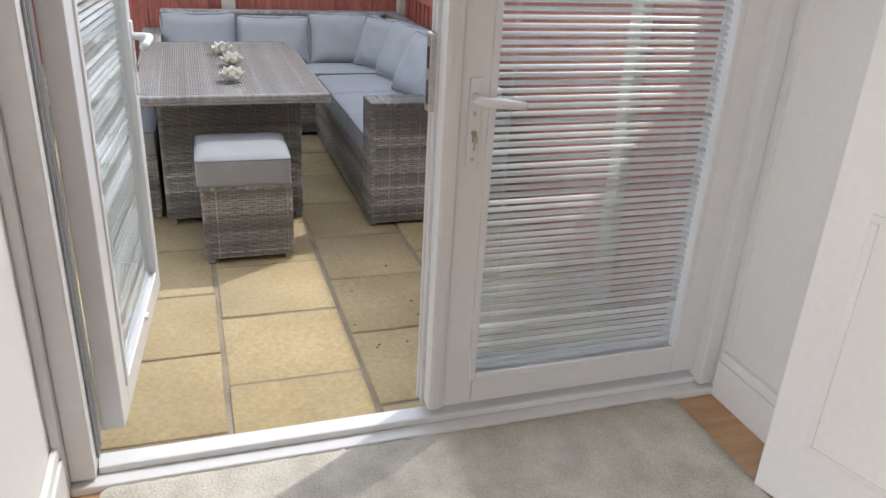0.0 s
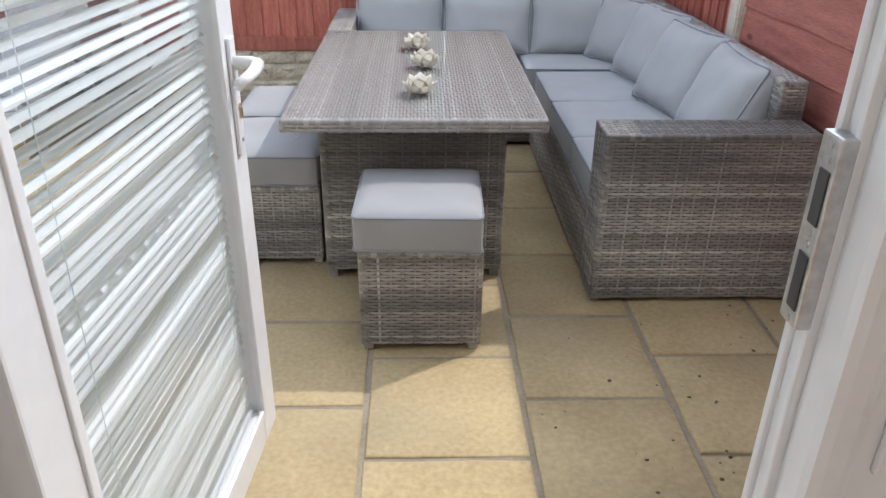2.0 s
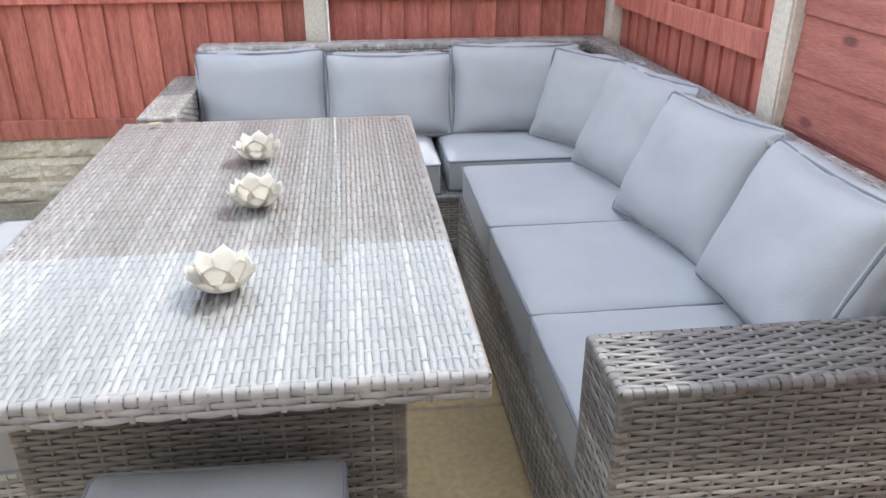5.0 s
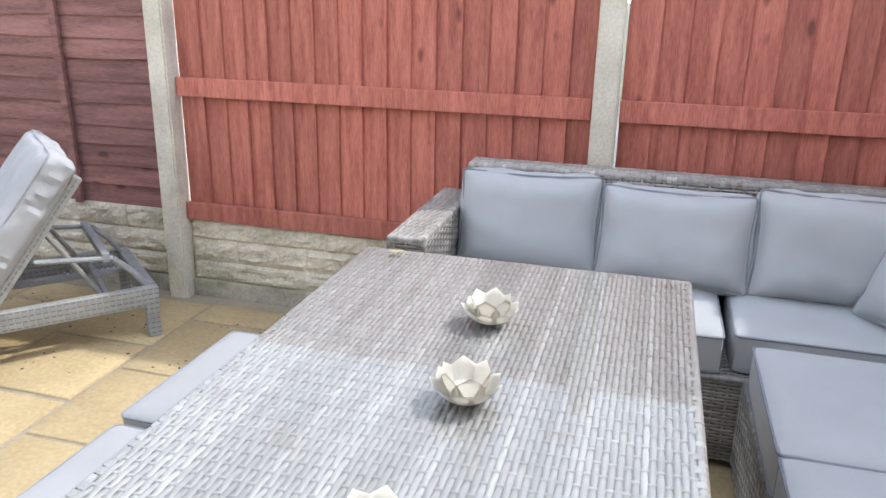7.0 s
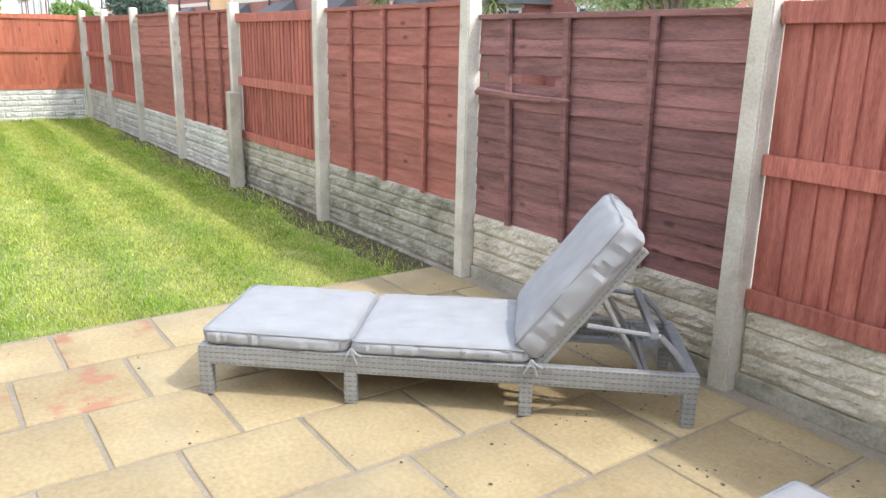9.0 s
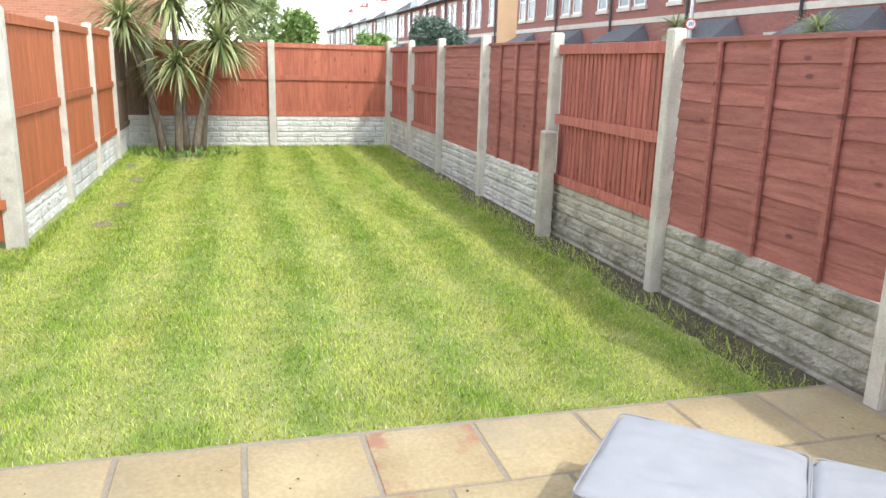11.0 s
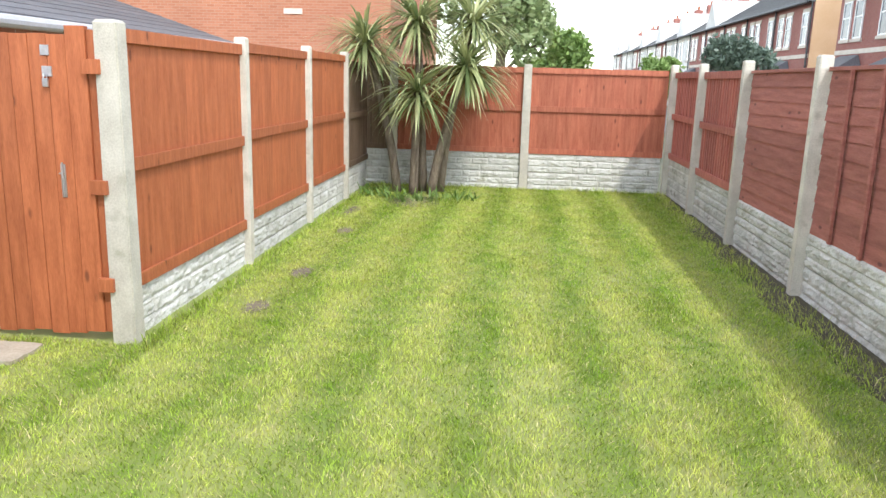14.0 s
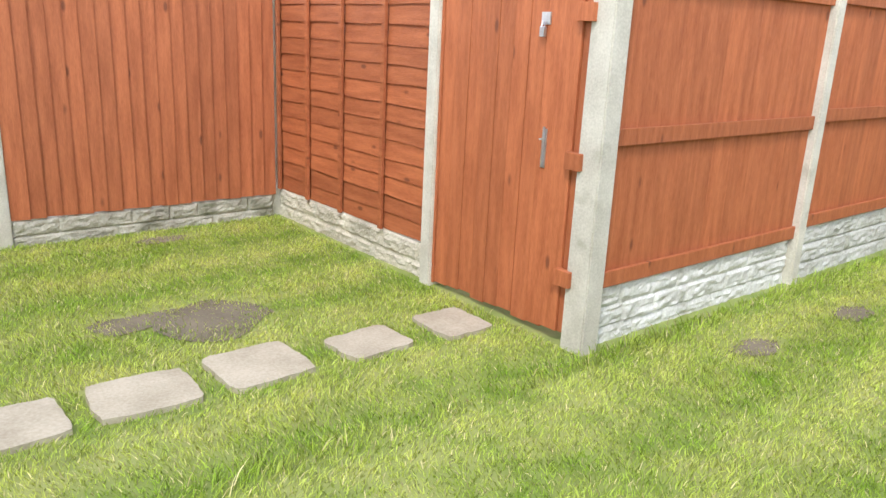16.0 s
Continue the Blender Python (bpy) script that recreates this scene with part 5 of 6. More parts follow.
lpart("end_rail", (LL - 0.05, LL, 0.045, LW - 0.045, LT - 0.085, LT), material="iron")
for k in range(12):
    x = 0.07 + k * 0.105
    lpart("bed_slat", (x, x + 0.085, 0.045, LW - 0.045, LT - 0.03, LT - 0.012), 0.003)
# raised backrest, hinged at 1.41 m
back = thing("backrest_frame", (0, 0, 0), "ribbed grey plastic backrest tilted up", "")
back.parent = lounger
rise = 53
back.matrix_basis = pose(1.41, 0, LT - 0.01, 0, -rise, 0)
for y in (0.05, LW - 0.095):
    lpart("backrest_rail", (0, 0.65, y, y + 0.045, -0.045, -0.01), parent=back)
for k in range(16):
    lpart("backrest_rib", (0.02 + k * 0.04, 0.046 + k * 0.04, 0.04, LW - 0.04, -0.012, 0.004), 0.003, parent=back)
# prop and ratchet behind it
mid = Vector((1.41 + 0.42 * math.cos(radians(rise)), 0, LT + 0.40 * math.sin(radians(rise)) - 0.03))
for y in (0.12, LW - 0.12):
    bm = bmesh.new()
    rod(bm, [(mid.x, y, mid.z), (1.87, y, LT - 0.055)], 0.011, 8)
    part("prop", bm, M["wicker_grey"], lounger, "thin grey prop strut")
    bm = bmesh.new()
    box(bm, 1.40, LL - 0.05, y - 0.02, y + 0.02, LT - 0.085, LT - 0.06, 0.003)
    for k in range(5):
        rod(bm, [(1.78 + k * 0.05 + 0.016 * math.cos(a), y, LT - 0.045 + 0.02 * math.sin(a)) for a in [math.pi + j * math.pi / 5 for j in range(6)]], 0.006, 6)
    part("ratchet", bm, M["iron"], lounger, "dark toothed ratchet track")
for y in (0.05, LW - 0.06):
    bm = bmesh.new()
    rod(bm, [(LL - 0.03, y, LT - 0.02), (LL - 0.09, y, LT + 0.07), (LL - 0.16, y, LT + 0.14)], 0.013, 8)
    rod(bm, [(1.62, y, LT + 0.17), (LL - 0.16, y, LT + 0.14)], 0.011, 8)
    part("stay", bm, M["iron"], lounger, "dark grey steel stay")
for a, b in (((1.865, LT - 0.05), (1.885, LT - 0.02)), ((1.87, LT + 0.13), (1.90, LT + 0.165))):
    lpart("cross_bar", (a[0], b[0], 0.04, LW - 0.04, a[1], b[1]), 0.003, "iron", lounger, "dark grey cross bar")

pad_thing = thing("lounger_cushion", (LX, LY, PATIO + LT), "pale grey padded three-part cushion tied to the lounger", "cushion", turn=lang)


def section(w, d, h, m, seed):
    s = part("section", pad(w, d, h, 0.03, 0.02, 0.011, seed, 34, pucker=0.008), M["lounger_fabric"], pad_thing, smooth=True)
    s.matrix_basis = m
    for z in (h * 0.9,):
        p = part("piping", rim(w * 1.0, d * 1.0, z, 0.03, 0.004), M["stool_fabric"], s, "thin grey piped seam")
    return s


section(0.635, LW - 0.02, 0.075, pose(0.335, LW / 2, -0.005, 0, 0.5, 0), 3)
section(0.74, LW - 0.02, 0.07, pose(1.03, LW / 2, -0.005, 0, -0.5, 0), 8)
section(0.655, LW - 0.02, 0.125, pose(1.43, 0, 0, 0, -rise, 0) @ pose(0.335, LW / 2, 0.012), 13)
for x in (0.665, 1.405):
    bm = bmesh.new()
    for dx, dz in ((-0.03, -0.05), (0.025, -0.055), (0.045, -0.02)):
        rod(bm, [(x, -0.004, 0.03), (x + dx * 0.5, -0.018, 0.02 + dz * 0.3), (x + dx, -0.012, 0.02 + dz)], 0.005, 6)
    part("tie", bm, M["lounger_fabric"], pad_thing, "pale fabric tie bow")

# ---- side gate ----
gate = thing("garden_gate", (GATE_X, 0.44, 0), "closed orange-stained boarded side gate with bolts", "gate", turn=90)
for k in range(8):
    w = 0.93 / 8
    bm = bmesh.new()
    box(bm, k * w + 0.002, (k + 1) * w - 0.002, -0.022 - 0.003 * (k % 2), 0.0, 0.06 + 0.01 * (k % 3), 1.885 - 0.004 * (k % 2), 0.003)
    part("board", bm, M["orange_timber"], gate)
for z in (0.3, 0.98, 1.6):
    bm = bmesh.new()
    box(bm, 0.0, 0.93, 0.002, 0.03, z, z + 0.09, 0.003)
    part("ledge", bm, M["orange_timber"], gate)
bm = bmesh.new()
box(bm, 0.845, 0.875, -0.032, -0.022, 0.93, 1.13, 0.002)
rod(bm, [(0.86, -0.036, 0.94), (0.86, -0.036, 1.14)], 0.006, 8)
rod(bm, [(0.86, -0.036, 1.08), (0.845, -0.05, 1.075)], 0.005, 6)
part("bolt", bm, M["steel"], gate, "galvanised sliding bolt")
bm = bmesh.new()
box(bm, 0.775, 0.83, -0.03, -0.022, 1.76, 1.82, 0.002)
part("top_latch", bm, M["steel"], gate, "galvanised top latch")
bm = bmesh.new()
box(bm, 0.78, 0.84, -0.034, -0.022, 1.64, 1.70, 0.002)
rod(bm, [(0.795, -0.04, 1.655), (0.795, -0.048, 1.62), (0.815, -0.048, 1.62), (0.815, -0.04, 1.655)], 0.004, 6)
part("hasp", bm, M["steel"], gate, "galvanised hasp and staple")
bm = bmesh.new()
box(bm, 0.788, 0.823, -0.053, -0.036, 1.58, 1.63, 0.004)
part("padlock", bm, M["steel"], gate, "small steel padlock")
shut = thing("gate_jamb", (GATE_X, 1.38, 0), "orange-stained fixed boards between gate and post", "fence", turn=90)
for y0, y1, z1, out in ((0.0, 0.12, 1.93, 0.012), (0.125, 0.2, 1.91, 0.0)):
    bm = bmesh.new()
    box(bm, y0, y1, -0.03 - out, 0.0, 0.09, z1, 0.003)
    part("board", bm, M["orange_timber"], shut)
for z in (1.66, 0.96, 0.36):
    bm = bmesh.new()
    box(bm, 0.115, 0.215, -0.085, -0.04, z, z + 0.085, 0.004)
    part("cleat", bm, M["orange_timber"], shut, "short block nailed across the boards")
bm = bmesh.new()
box(bm, 0.0, 0.032, -0.03, 0.02, 0.05, 1.92, 0.003)
tagged(solid("gate_post_board", bm, M["orange_timber"], "orange-stained hanging board beside the gate post", "fence", at=(GATE_X, 0.405, 0), turn=90))

# ---- stepping stones ----
STONES = [(-5.703, -5.255, 0.782, 1.130), (-6.231, -5.804, 0.772, 1.127), (-6.760, -6.338, 0.747, 1.145), (-7.319, -6.938, 0.849, 1.152), (-7.827, -7.502, 0.842, 1.195)]
for k, (x0, x1, y0, y1) in enumerate(STONES):
    bm = bmesh.new()
    w, d = (x1 - x0) / 2, (y1 - y0) / 2
    bmesh.ops.create_grid(bm, x_segments=8, y_segments=8, size=1.0)
    for v in bm.verts:
        r = max(abs(v.co.x), abs(v.co.y)) > 0.99
        q = noise.noise(Vector((v.co.x * 2 + k * 3, v.co.y * 2, 0)))
        worn = 1 - 0.07 * (v.co.x * v.co.y) ** 4
        v.co = Vector((v.co.x * w * worn + 0.016 * q, v.co.y * d * worn + 0.016 * noise.noise(Vector((v.co.x * 2, v.co.y * 2, k + 4))), 0.007 + 0.0015 * q - (0.003 if r else 0)))
    low = bmesh.ops.extrude_edge_only(bm, edges=[e for e in bm.edges if e.is_boundary])["geom"]
    for v in low:
        if isinstance(v, bmesh.types.BMVert):
            v.co.z = -0.03
    solid("stepping_stone", bm, M["step_flag"], "pale sandstone stepping stone sunk in the grass", "stepping stone", "stepping stones to the gate", at=((x0 + x1) / 2, (y0 + y1) / 2, LAWN - 0.005), turn=random.uniform(-4, 4))


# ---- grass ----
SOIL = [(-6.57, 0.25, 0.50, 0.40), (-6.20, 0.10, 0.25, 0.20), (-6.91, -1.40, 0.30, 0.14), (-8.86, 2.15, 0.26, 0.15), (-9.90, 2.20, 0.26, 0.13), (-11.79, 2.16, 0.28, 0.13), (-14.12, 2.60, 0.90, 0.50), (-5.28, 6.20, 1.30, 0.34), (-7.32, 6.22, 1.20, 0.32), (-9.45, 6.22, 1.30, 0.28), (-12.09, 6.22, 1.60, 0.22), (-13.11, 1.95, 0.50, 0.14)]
# bare soil along the fence, coloured extra dark to deepen the fence's shade
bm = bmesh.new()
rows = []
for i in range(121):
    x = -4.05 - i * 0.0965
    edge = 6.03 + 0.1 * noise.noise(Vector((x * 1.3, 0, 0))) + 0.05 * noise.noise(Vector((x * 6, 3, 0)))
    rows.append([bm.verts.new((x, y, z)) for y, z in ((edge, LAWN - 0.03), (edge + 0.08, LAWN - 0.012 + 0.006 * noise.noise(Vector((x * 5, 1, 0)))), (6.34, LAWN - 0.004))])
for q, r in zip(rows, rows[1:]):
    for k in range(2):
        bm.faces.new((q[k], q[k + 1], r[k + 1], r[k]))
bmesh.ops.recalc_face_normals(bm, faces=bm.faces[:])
solid("soil_strip", bm, M["soil_dark"], "soil strip under the fence boards, darkened for the fence's shade", "soil", kind="structure", smooth=True)
for k, (x, y, a, b) in enumerate(s for s in SOIL if s[1] < 5):
    bm = bmesh.new()
    c = bm.verts.new((0, 0, -0.004))
    ring = []
    for i in range(26):
        t = 2 * math.pi * i / 26
        r = 0.85 + 0.3 * noise.noise(Vector((math.cos(t) * 1.6 + k * 7, math.sin(t) * 1.6, 0)))
        ring.append(bm.verts.new((0.8 * a * r * math.cos(t), 0.8 * b * r * math.sin(t), -0.02)))
    for i in range(26):
        bm.faces.new((c, ring[i], ring[(i + 1) % 26]))
    solid("soil_patch", bm, M["soil"], "bare dry soil patch in the grass", "soil", "bare patches in the lawn", kind="structure", at=(x, y, LAWN - 0.002), smooth=True)

rng = np.random.default_rng(4)


def tuft_field(name, label, x0, x1, y0, y1, count, height, width, lean, inside):
    xs, ys = rng.uniform(x0, x1, count), rng.uniform(y0, y1, count)
    keep = inside(xs, ys)
    xs, ys = xs[keep], ys[keep]
    n = len(xs)
    patch = 0.75 + 0.35 * np.sin(xs * 3.1 + 1.3 * np.sin(ys * 2.3)) * np.sin(ys * 2.7 + np.cos(xs * 1.9)) + rng.uniform(-0.2, 0.35, n)
    h = height * np.clip(patch, 0.62, 1.5)
    ang = rng.uniform(0, 2 * np.pi, n)
    stripe = np.sign(np.sin((ys + 0.1 * np.sin(xs)) * 2 * np.pi / 0.7))
    dx = np.cos(ang) * lean * h * rng.uniform(0.3, 1.4, n) + stripe * 0.35 * h
    dy = np.sin(ang) * lean * h * rng.uniform(0.3, 1.4, n)
    turn = rng.uniform(0, np.pi, n)
    wx, wy = np.cos(turn) * width * rng.uniform(0.6, 1.3, n), np.sin(turn) * width * rng.uniform(0.6, 1.3, n)
    z0 = np.full(n, LAWN - 0.02)
    co = np.empty((n, 5, 3))
    co[:, 0] = np.stack([xs - wx, ys - wy, z0], 1)
    co[:, 1] = np.stack([xs + wx, ys + wy, z0], 1)
    co[:, 2] = np.stack([xs - wx * 0.8 + dx * 0.4, ys - wy * 0.8 + dy * 0.4, z0 + h * 0.62], 1)
    co[:, 3] = np.stack([xs + wx * 0.8 + dx * 0.4, ys + wy * 0.8 + dy * 0.4, z0 + h * 0.62], 1)
    co[:, 4] = np.stack([xs + dx, ys + dy, z0 + h], 1)
    base = np.arange(n)[:, None] * 5
    tri = np.concatenate([base + [0, 1, 3], base + [0, 3, 2], base + [2, 3, 4]], 0).ravel()
    me = bpy.data.meshes.new(name)
    me.vertices.add(n * 5)
    me.vertices.foreach_set("co", co.ravel())
    me.loops.add(len(tri))
    me.loops.foreach_set("vertex_index", tri.astype(np.int32))
    me.polygons.add(len(tri) // 3)
    me.polygons.foreach_set("loop_start", np.arange(0, len(tri), 3, dtype=np.int32))
    me.update()
    me.materials.append(M["blade"])
    return tagged(new(name, me), label, "grass", kind="stuff")


def lawn_inside(xs, ys):
    ok = (xs < -4.05) & (ys < 6.28) & (xs > -15.68)
    ok &= (ys > 1.72) | ((xs > -7.94) & (ys > -1.66))
    for x, y, a, b in SOIL:
        q = ((xs - x) / a) ** 2 + ((ys - y) / b) ** 2
        ok &= (rng.uniform(0, 1, len(xs)) < np.clip(0.3 + 0.7 * q ** 1.5, 0, 1))
    for x0, x1, y0, y1 in STONES:
        ok &= ~((xs > x0 - 0.01) & (xs < x1 + 0.01) & (ys > y0 - 0.01) & (ys < y1 + 0.01))
    return ok


tuft_field("lawn_grass", "short mown green grass in pale and dark stripes", -15.68, -4.05, -1.66, 6.28, 760000, 0.026, 0.002, 0.95, lawn_inside)
tuft_field("edge_grass", "longer ragged grass at the foot of the fence", -15.68, -4.06, 1.72, 6.28, 60000, 0.075, 0.003, 0.6, lambda x, y: lawn_inside(x, y) & ((y > 6.05) | (y < 1.85) | (x < -15.4)))


# ---- crumbs of moss and soil on the flags ----
def litter(name, label, spots, count, size):
    r = np.random.default_rng(9)
    b = np.array(spots)[r.integers(0, len(spots), count)]
    c = np.stack([r.uniform(b[:, 0], b[:, 1]), r.uniform(b[:, 2], b[:, 3]), np.full(count, PATIO + 0.002)], 1)
    a = r.uniform(0, 2 * np.pi, count)
    s = size * r.uniform(0.3, 1.3, count) ** 2
    k = np.arange(5) * 2 * np.pi / 5
    co = np.empty((count, 6, 3))
    rad = s[:, None] * r.uniform(0.5, 1.2, (count, 5))
    co[:, :5, 0] = c[:, None, 0] + rad * np.cos(a[:, None] + k)
    co[:, :5, 1] = c[:, None, 1] + rad * np.sin(a[:, None] + k)
    co[:, :5, 2] = c[:, None, 2]
    co[:, 5] = c + np.stack([0 * s, 0 * s, s * 0.6], 1)
    faces = [(i * 6 + j, i * 6 + (j + 1) % 5, i * 6 + 5) for i in range(count) for j in range(5)]
    me = bpy.data.meshes.new(name)
    me.from_pydata(co.reshape(-1, 3).tolist(), [], faces)
    me.materials.append(M["soil_dark"])
    return tagged(new(name, me), label, "litter", kind="stuff")


litter("moss_crumbs", "dark crumbs of moss and soil on the flags", [(0.85, 1.45, 2.5, 3.7), (1.2, 1.48, 2.2, 3.7), (-1.5, 0.0, 5.5, 6.1), (-1.4, -0.9, 5.55, 6.1), (-2.2, -1.6, 4.6, 6.0), (-3.9, -2.2, 2.6, 4.2), (0.4, 1.4, 2.2, 3.5), (-3.7, -1.9, 5.95, 6.12)], 480, 0.0055)

# ---- cordylines in the corner ----
def blade_leaf(bm, base, way, length, width, droop, n=7):
    way = way.normalized()
    side = way.cross(Vector((0, 0, 1)))
    side = side.normalized() if side.length > 0.05 else Vector((1, 0, 0))
    prev = None
    p, d = base.copy(), way.copy()
    for i in range(n + 1):
        t = i / n
        w = width * (0.55 + 0.9 * t if t < 0.4 else 0.91 * max(0.0, 1 - (t - 0.4) / 0.6) ** 0.8) + 0.0008
        cur = (bm.verts.new(p - side * w), bm.verts.new(p + side * w))
        if prev:
            bm.faces.new((prev[0], prev[1], cur[1], cur[0]))
        prev = cur
        p = p + d * (length / n)
        d = (d + Vector((0, 0, -droop * (0.3 + t)))).normalized()


def cordyline(x, y, lean, height, heads, seed, group="cordylines in the lawn corner"):
    r = random.Random(seed)
    e = thing("cordyline", (x, y, LAWN - 0.03), "green cordyline palm with a bare ringed trunk and sword leaves", "palm tree", group)
    bm = bmesh.new()
    top = Vector((lean[0], lean[1], height))
    pts = [Vector((lean[0] * t ** 1.4 + 0.03 * math.sin(t * 5 + seed), lean[1] * t ** 1.4, height * t)) for t in [k / 9 for k in range(10)]]
    rod(bm, pts, [0.066 - 0.02 * k / 9 + 0.006 * (k % 2) for k in range(10)], 12)
    part("trunk", bm, M["bark"], e, smooth=True)
    bm, dry = bmesh.new(), bmesh.new()
    for k in range(int(heads * 1.35)):
        up = r.uniform(-0.75, 0.9) if k > 14 else r.uniform(0.5, 1.3)
        a = r.uniform(0, 2 * math.pi)
        way = Vector((math.cos(a), math.sin(a), up))
        blade_leaf(bm, top + Vector((0, 0, r.uniform(-0.08, 0.1))) + way.normalized() * 0.03, way, r.uniform(0.6, 1.0), r.uniform(0.014, 0.026), r.uniform(0.1, 0.32))
    part("crown", bm, M["palm_leaf"], e, "spray of long green sword-shaped leaves")
    for k in range(15):
        a = r.uniform(0, 2 * math.pi)
        way = Vector((math.cos(a) * 0.5, math.sin(a) * 0.5, -r.uniform(0.4, 1.2)))
        blade_leaf(dry, top + Vector((0, 0, r.uniform(-0.18, -0.02))), way, r.uniform(0.4, 0.75), r.uniform(0.012, 0.02), 0.08, 5)
    part("dead_leaves", dry, M["dry_leaf"], e, "brown dead leaves hanging down")


cordyline(-14.85, 2.26, (0.0, -0.5), 2.15, 190, 1)
cordyline(-14.70, 2.52, (0.05, 0.04), 1.5, 130, 2)
cordyline(-14.75, 2.78, (0.1, 0.48), 1.85, 220, 3)
cordyline(-14.95, 2.62, (-0.05, -0.12), 2.45, 200, 4)
cordyline(-15.00, 2.88, (-0.05, 0.42), 2.5, 190, 5)

for k, (x, y) in enumerate(((-14.2, 2.3), (-14.15, 2.7), (-14.3, 3.0), (-14.4, 2.0), (-14.7, 1.95), (-14.35, 3.25), (-14.05, 2.5))):
    bm = bmesh.new()
    r = random.Random(k)
    for j in range(34):
        a = r.uniform(0, 6.28)
        way = Vector((math.cos(a), math.sin(a), r.uniform(0.3, 1.6)))
        blade_leaf(bm, Vector((r.uniform(-0.22, 0.22), r.uniform(-0.22, 0.22), 0)), way, r.uniform(0.08, 0.24), r.uniform(0.008, 0.02), 0.25, 4)
    solid("weed_clump", bm, M["weed"], "leafy green weeds round the cordyline trunks", "weeds", "weeds in the lawn corner", at=(x, y, LAWN - 0.01))


cordyline(-24.0, 17.5, (0.1, -0.1), 2.9, 150, 9, "cordylines across the road")
cordyline(-17.0, 16.8, (0.1, 0.1), 2.6, 150, 10, "cordylines across the road")


# ---- trees and hedges beyond ----
def leaf_cloud(blobs, count, size, seed):
    r = np.random.default_rng(seed)
    out = []
    weights = np.array([b[3] ** 2 for b in blobs])
    pick = r.choice(len(blobs), count, p=weights / weights.sum())
    b = np.array(blobs)[pick]
    d = r.normal(size=(count, 3))
    d /= np.linalg.norm(d, axis=1)[:, None]
    rad = b[:, 3] * (0.62 + 0.42 * r.random(count)) * (1 + 0.18 * np.sin(d[:, 0] * 7 + b[:, 0]) * np.sin(d[:, 2] * 6 + b[:, 1]))
    c = b[:, :3] + d * rad[:, None]
    u = r.normal(size=(count, 3))
    u /= np.linalg.norm(u, axis=1)[:, None]
    w = np.cross(u, r.normal(size=(count, 3)))
    w /= np.linalg.norm(w, axis=1)[:, None]
    s = size * r.uniform(0.6, 1.4, count)[:, None]
    co = np.stack([c - u * s, c + w * s * 0.45, c + u * s, c - w * s * 0.45], 1)
    faces = (np.arange(count)[:, None] * 4 + np.arange(4)).astype(np.int32)
    me = bpy.data.meshes.new("crown")
    me.vertices.add(count * 4)
    me.vertices.foreach_set("co", co.ravel())
    me.loops.add(count * 4)
    me.loops.foreach_set("vertex_index", faces.ravel())
    me.polygons.add(count)
    me.polygons.foreach_set("loop_start", np.arange(0, count * 4, 4, dtype=np.int32))
    me.update()
    return me


def tree(at, height, spread, leaf, label, seed, count=9000, size=0.16, name="tree", cat="tree", low=0.35):
    r = random.Random(seed)
    e = thing(name, at, label, cat, "trees beyond the fence")
    bm = bmesh.new()
    rod(bm, [(0, 0, 0), (0.1, 0.05, height * 0.35), (0.05, 0.1, height * 0.7)], [0.03 * height, 0.022 * height, 0.01 * height], 8)
    blobs = []
    for k in range(12):
        a, z = r.uniform(0, 6.28), height * r.uniform(low, 0.92)
        d = spread * r.uniform(0.2, 0.75) * (1.15 - z / height * 0.5)
        tip = Vector((math.cos(a) * d, math.sin(a) * d, z))
        rod(bm, [(0.05, 0.05, height * min(0.6, z / height * 0.6)), tip * 0.6 + Vector((0, 0, z * 0.3)), tip], [0.012 * height, 0.007 * height, 0.003 * height], 6)
        blobs.append((tip.x, tip.y, tip.z, spread * r.uniform(0.28, 0.48)))
    part("trunk", bm, M["bark"], e)
    me = leaf_cloud(blobs, count, size, seed)
    me.materials.append(M[leaf])
    c = new("crown", me)
    c.parent = e
    return e


tree((-34, 3.2, 0), 8.5, 3.4, "tree_leaf", "tall light-green leafy tree beyond the back fence", 11, 14000, 0.16)
tree((-20.5, 5.0, 0), 2.75, 1.0, "hedge_leaf", "rounded bright-green bush behind the back fence", 12, 9000, 0.075, "bush", "bush", 0.3)
tree((-20.3, 8.5, 0), 2.95, 0.85, "blue_leaf", "grey-green rounded bush beyond the side fence", 13, 9000, 0.06, "bush", "bush", 0.3)
tree((-50, 12.0, 0), 3.5, 1.6, "hedge_leaf", "dark-green garden hedge across the road", 14, 5000, 0.16, "bush", "bush", 0.3)
tree((-11.5, 16.0, 0), 6.0, 2.8, "tree_leaf", "light-green birch beyond the side fence", 15, 34000, 0.05, low=0.5)
tree((-9.0, 14.5, 0), 4.6, 2.2, "tree_leaf", "light-green street tree across the road", 16, 24000, 0.05, low=0.62)


# ---- houses beyond ----
def wall_uv_box(name, dims, material, parent, label=""):
    bm = bmesh.new()
    box(bm, *dims)
    box_uv(bm)
    return part(name, bm, M[material], parent, label)


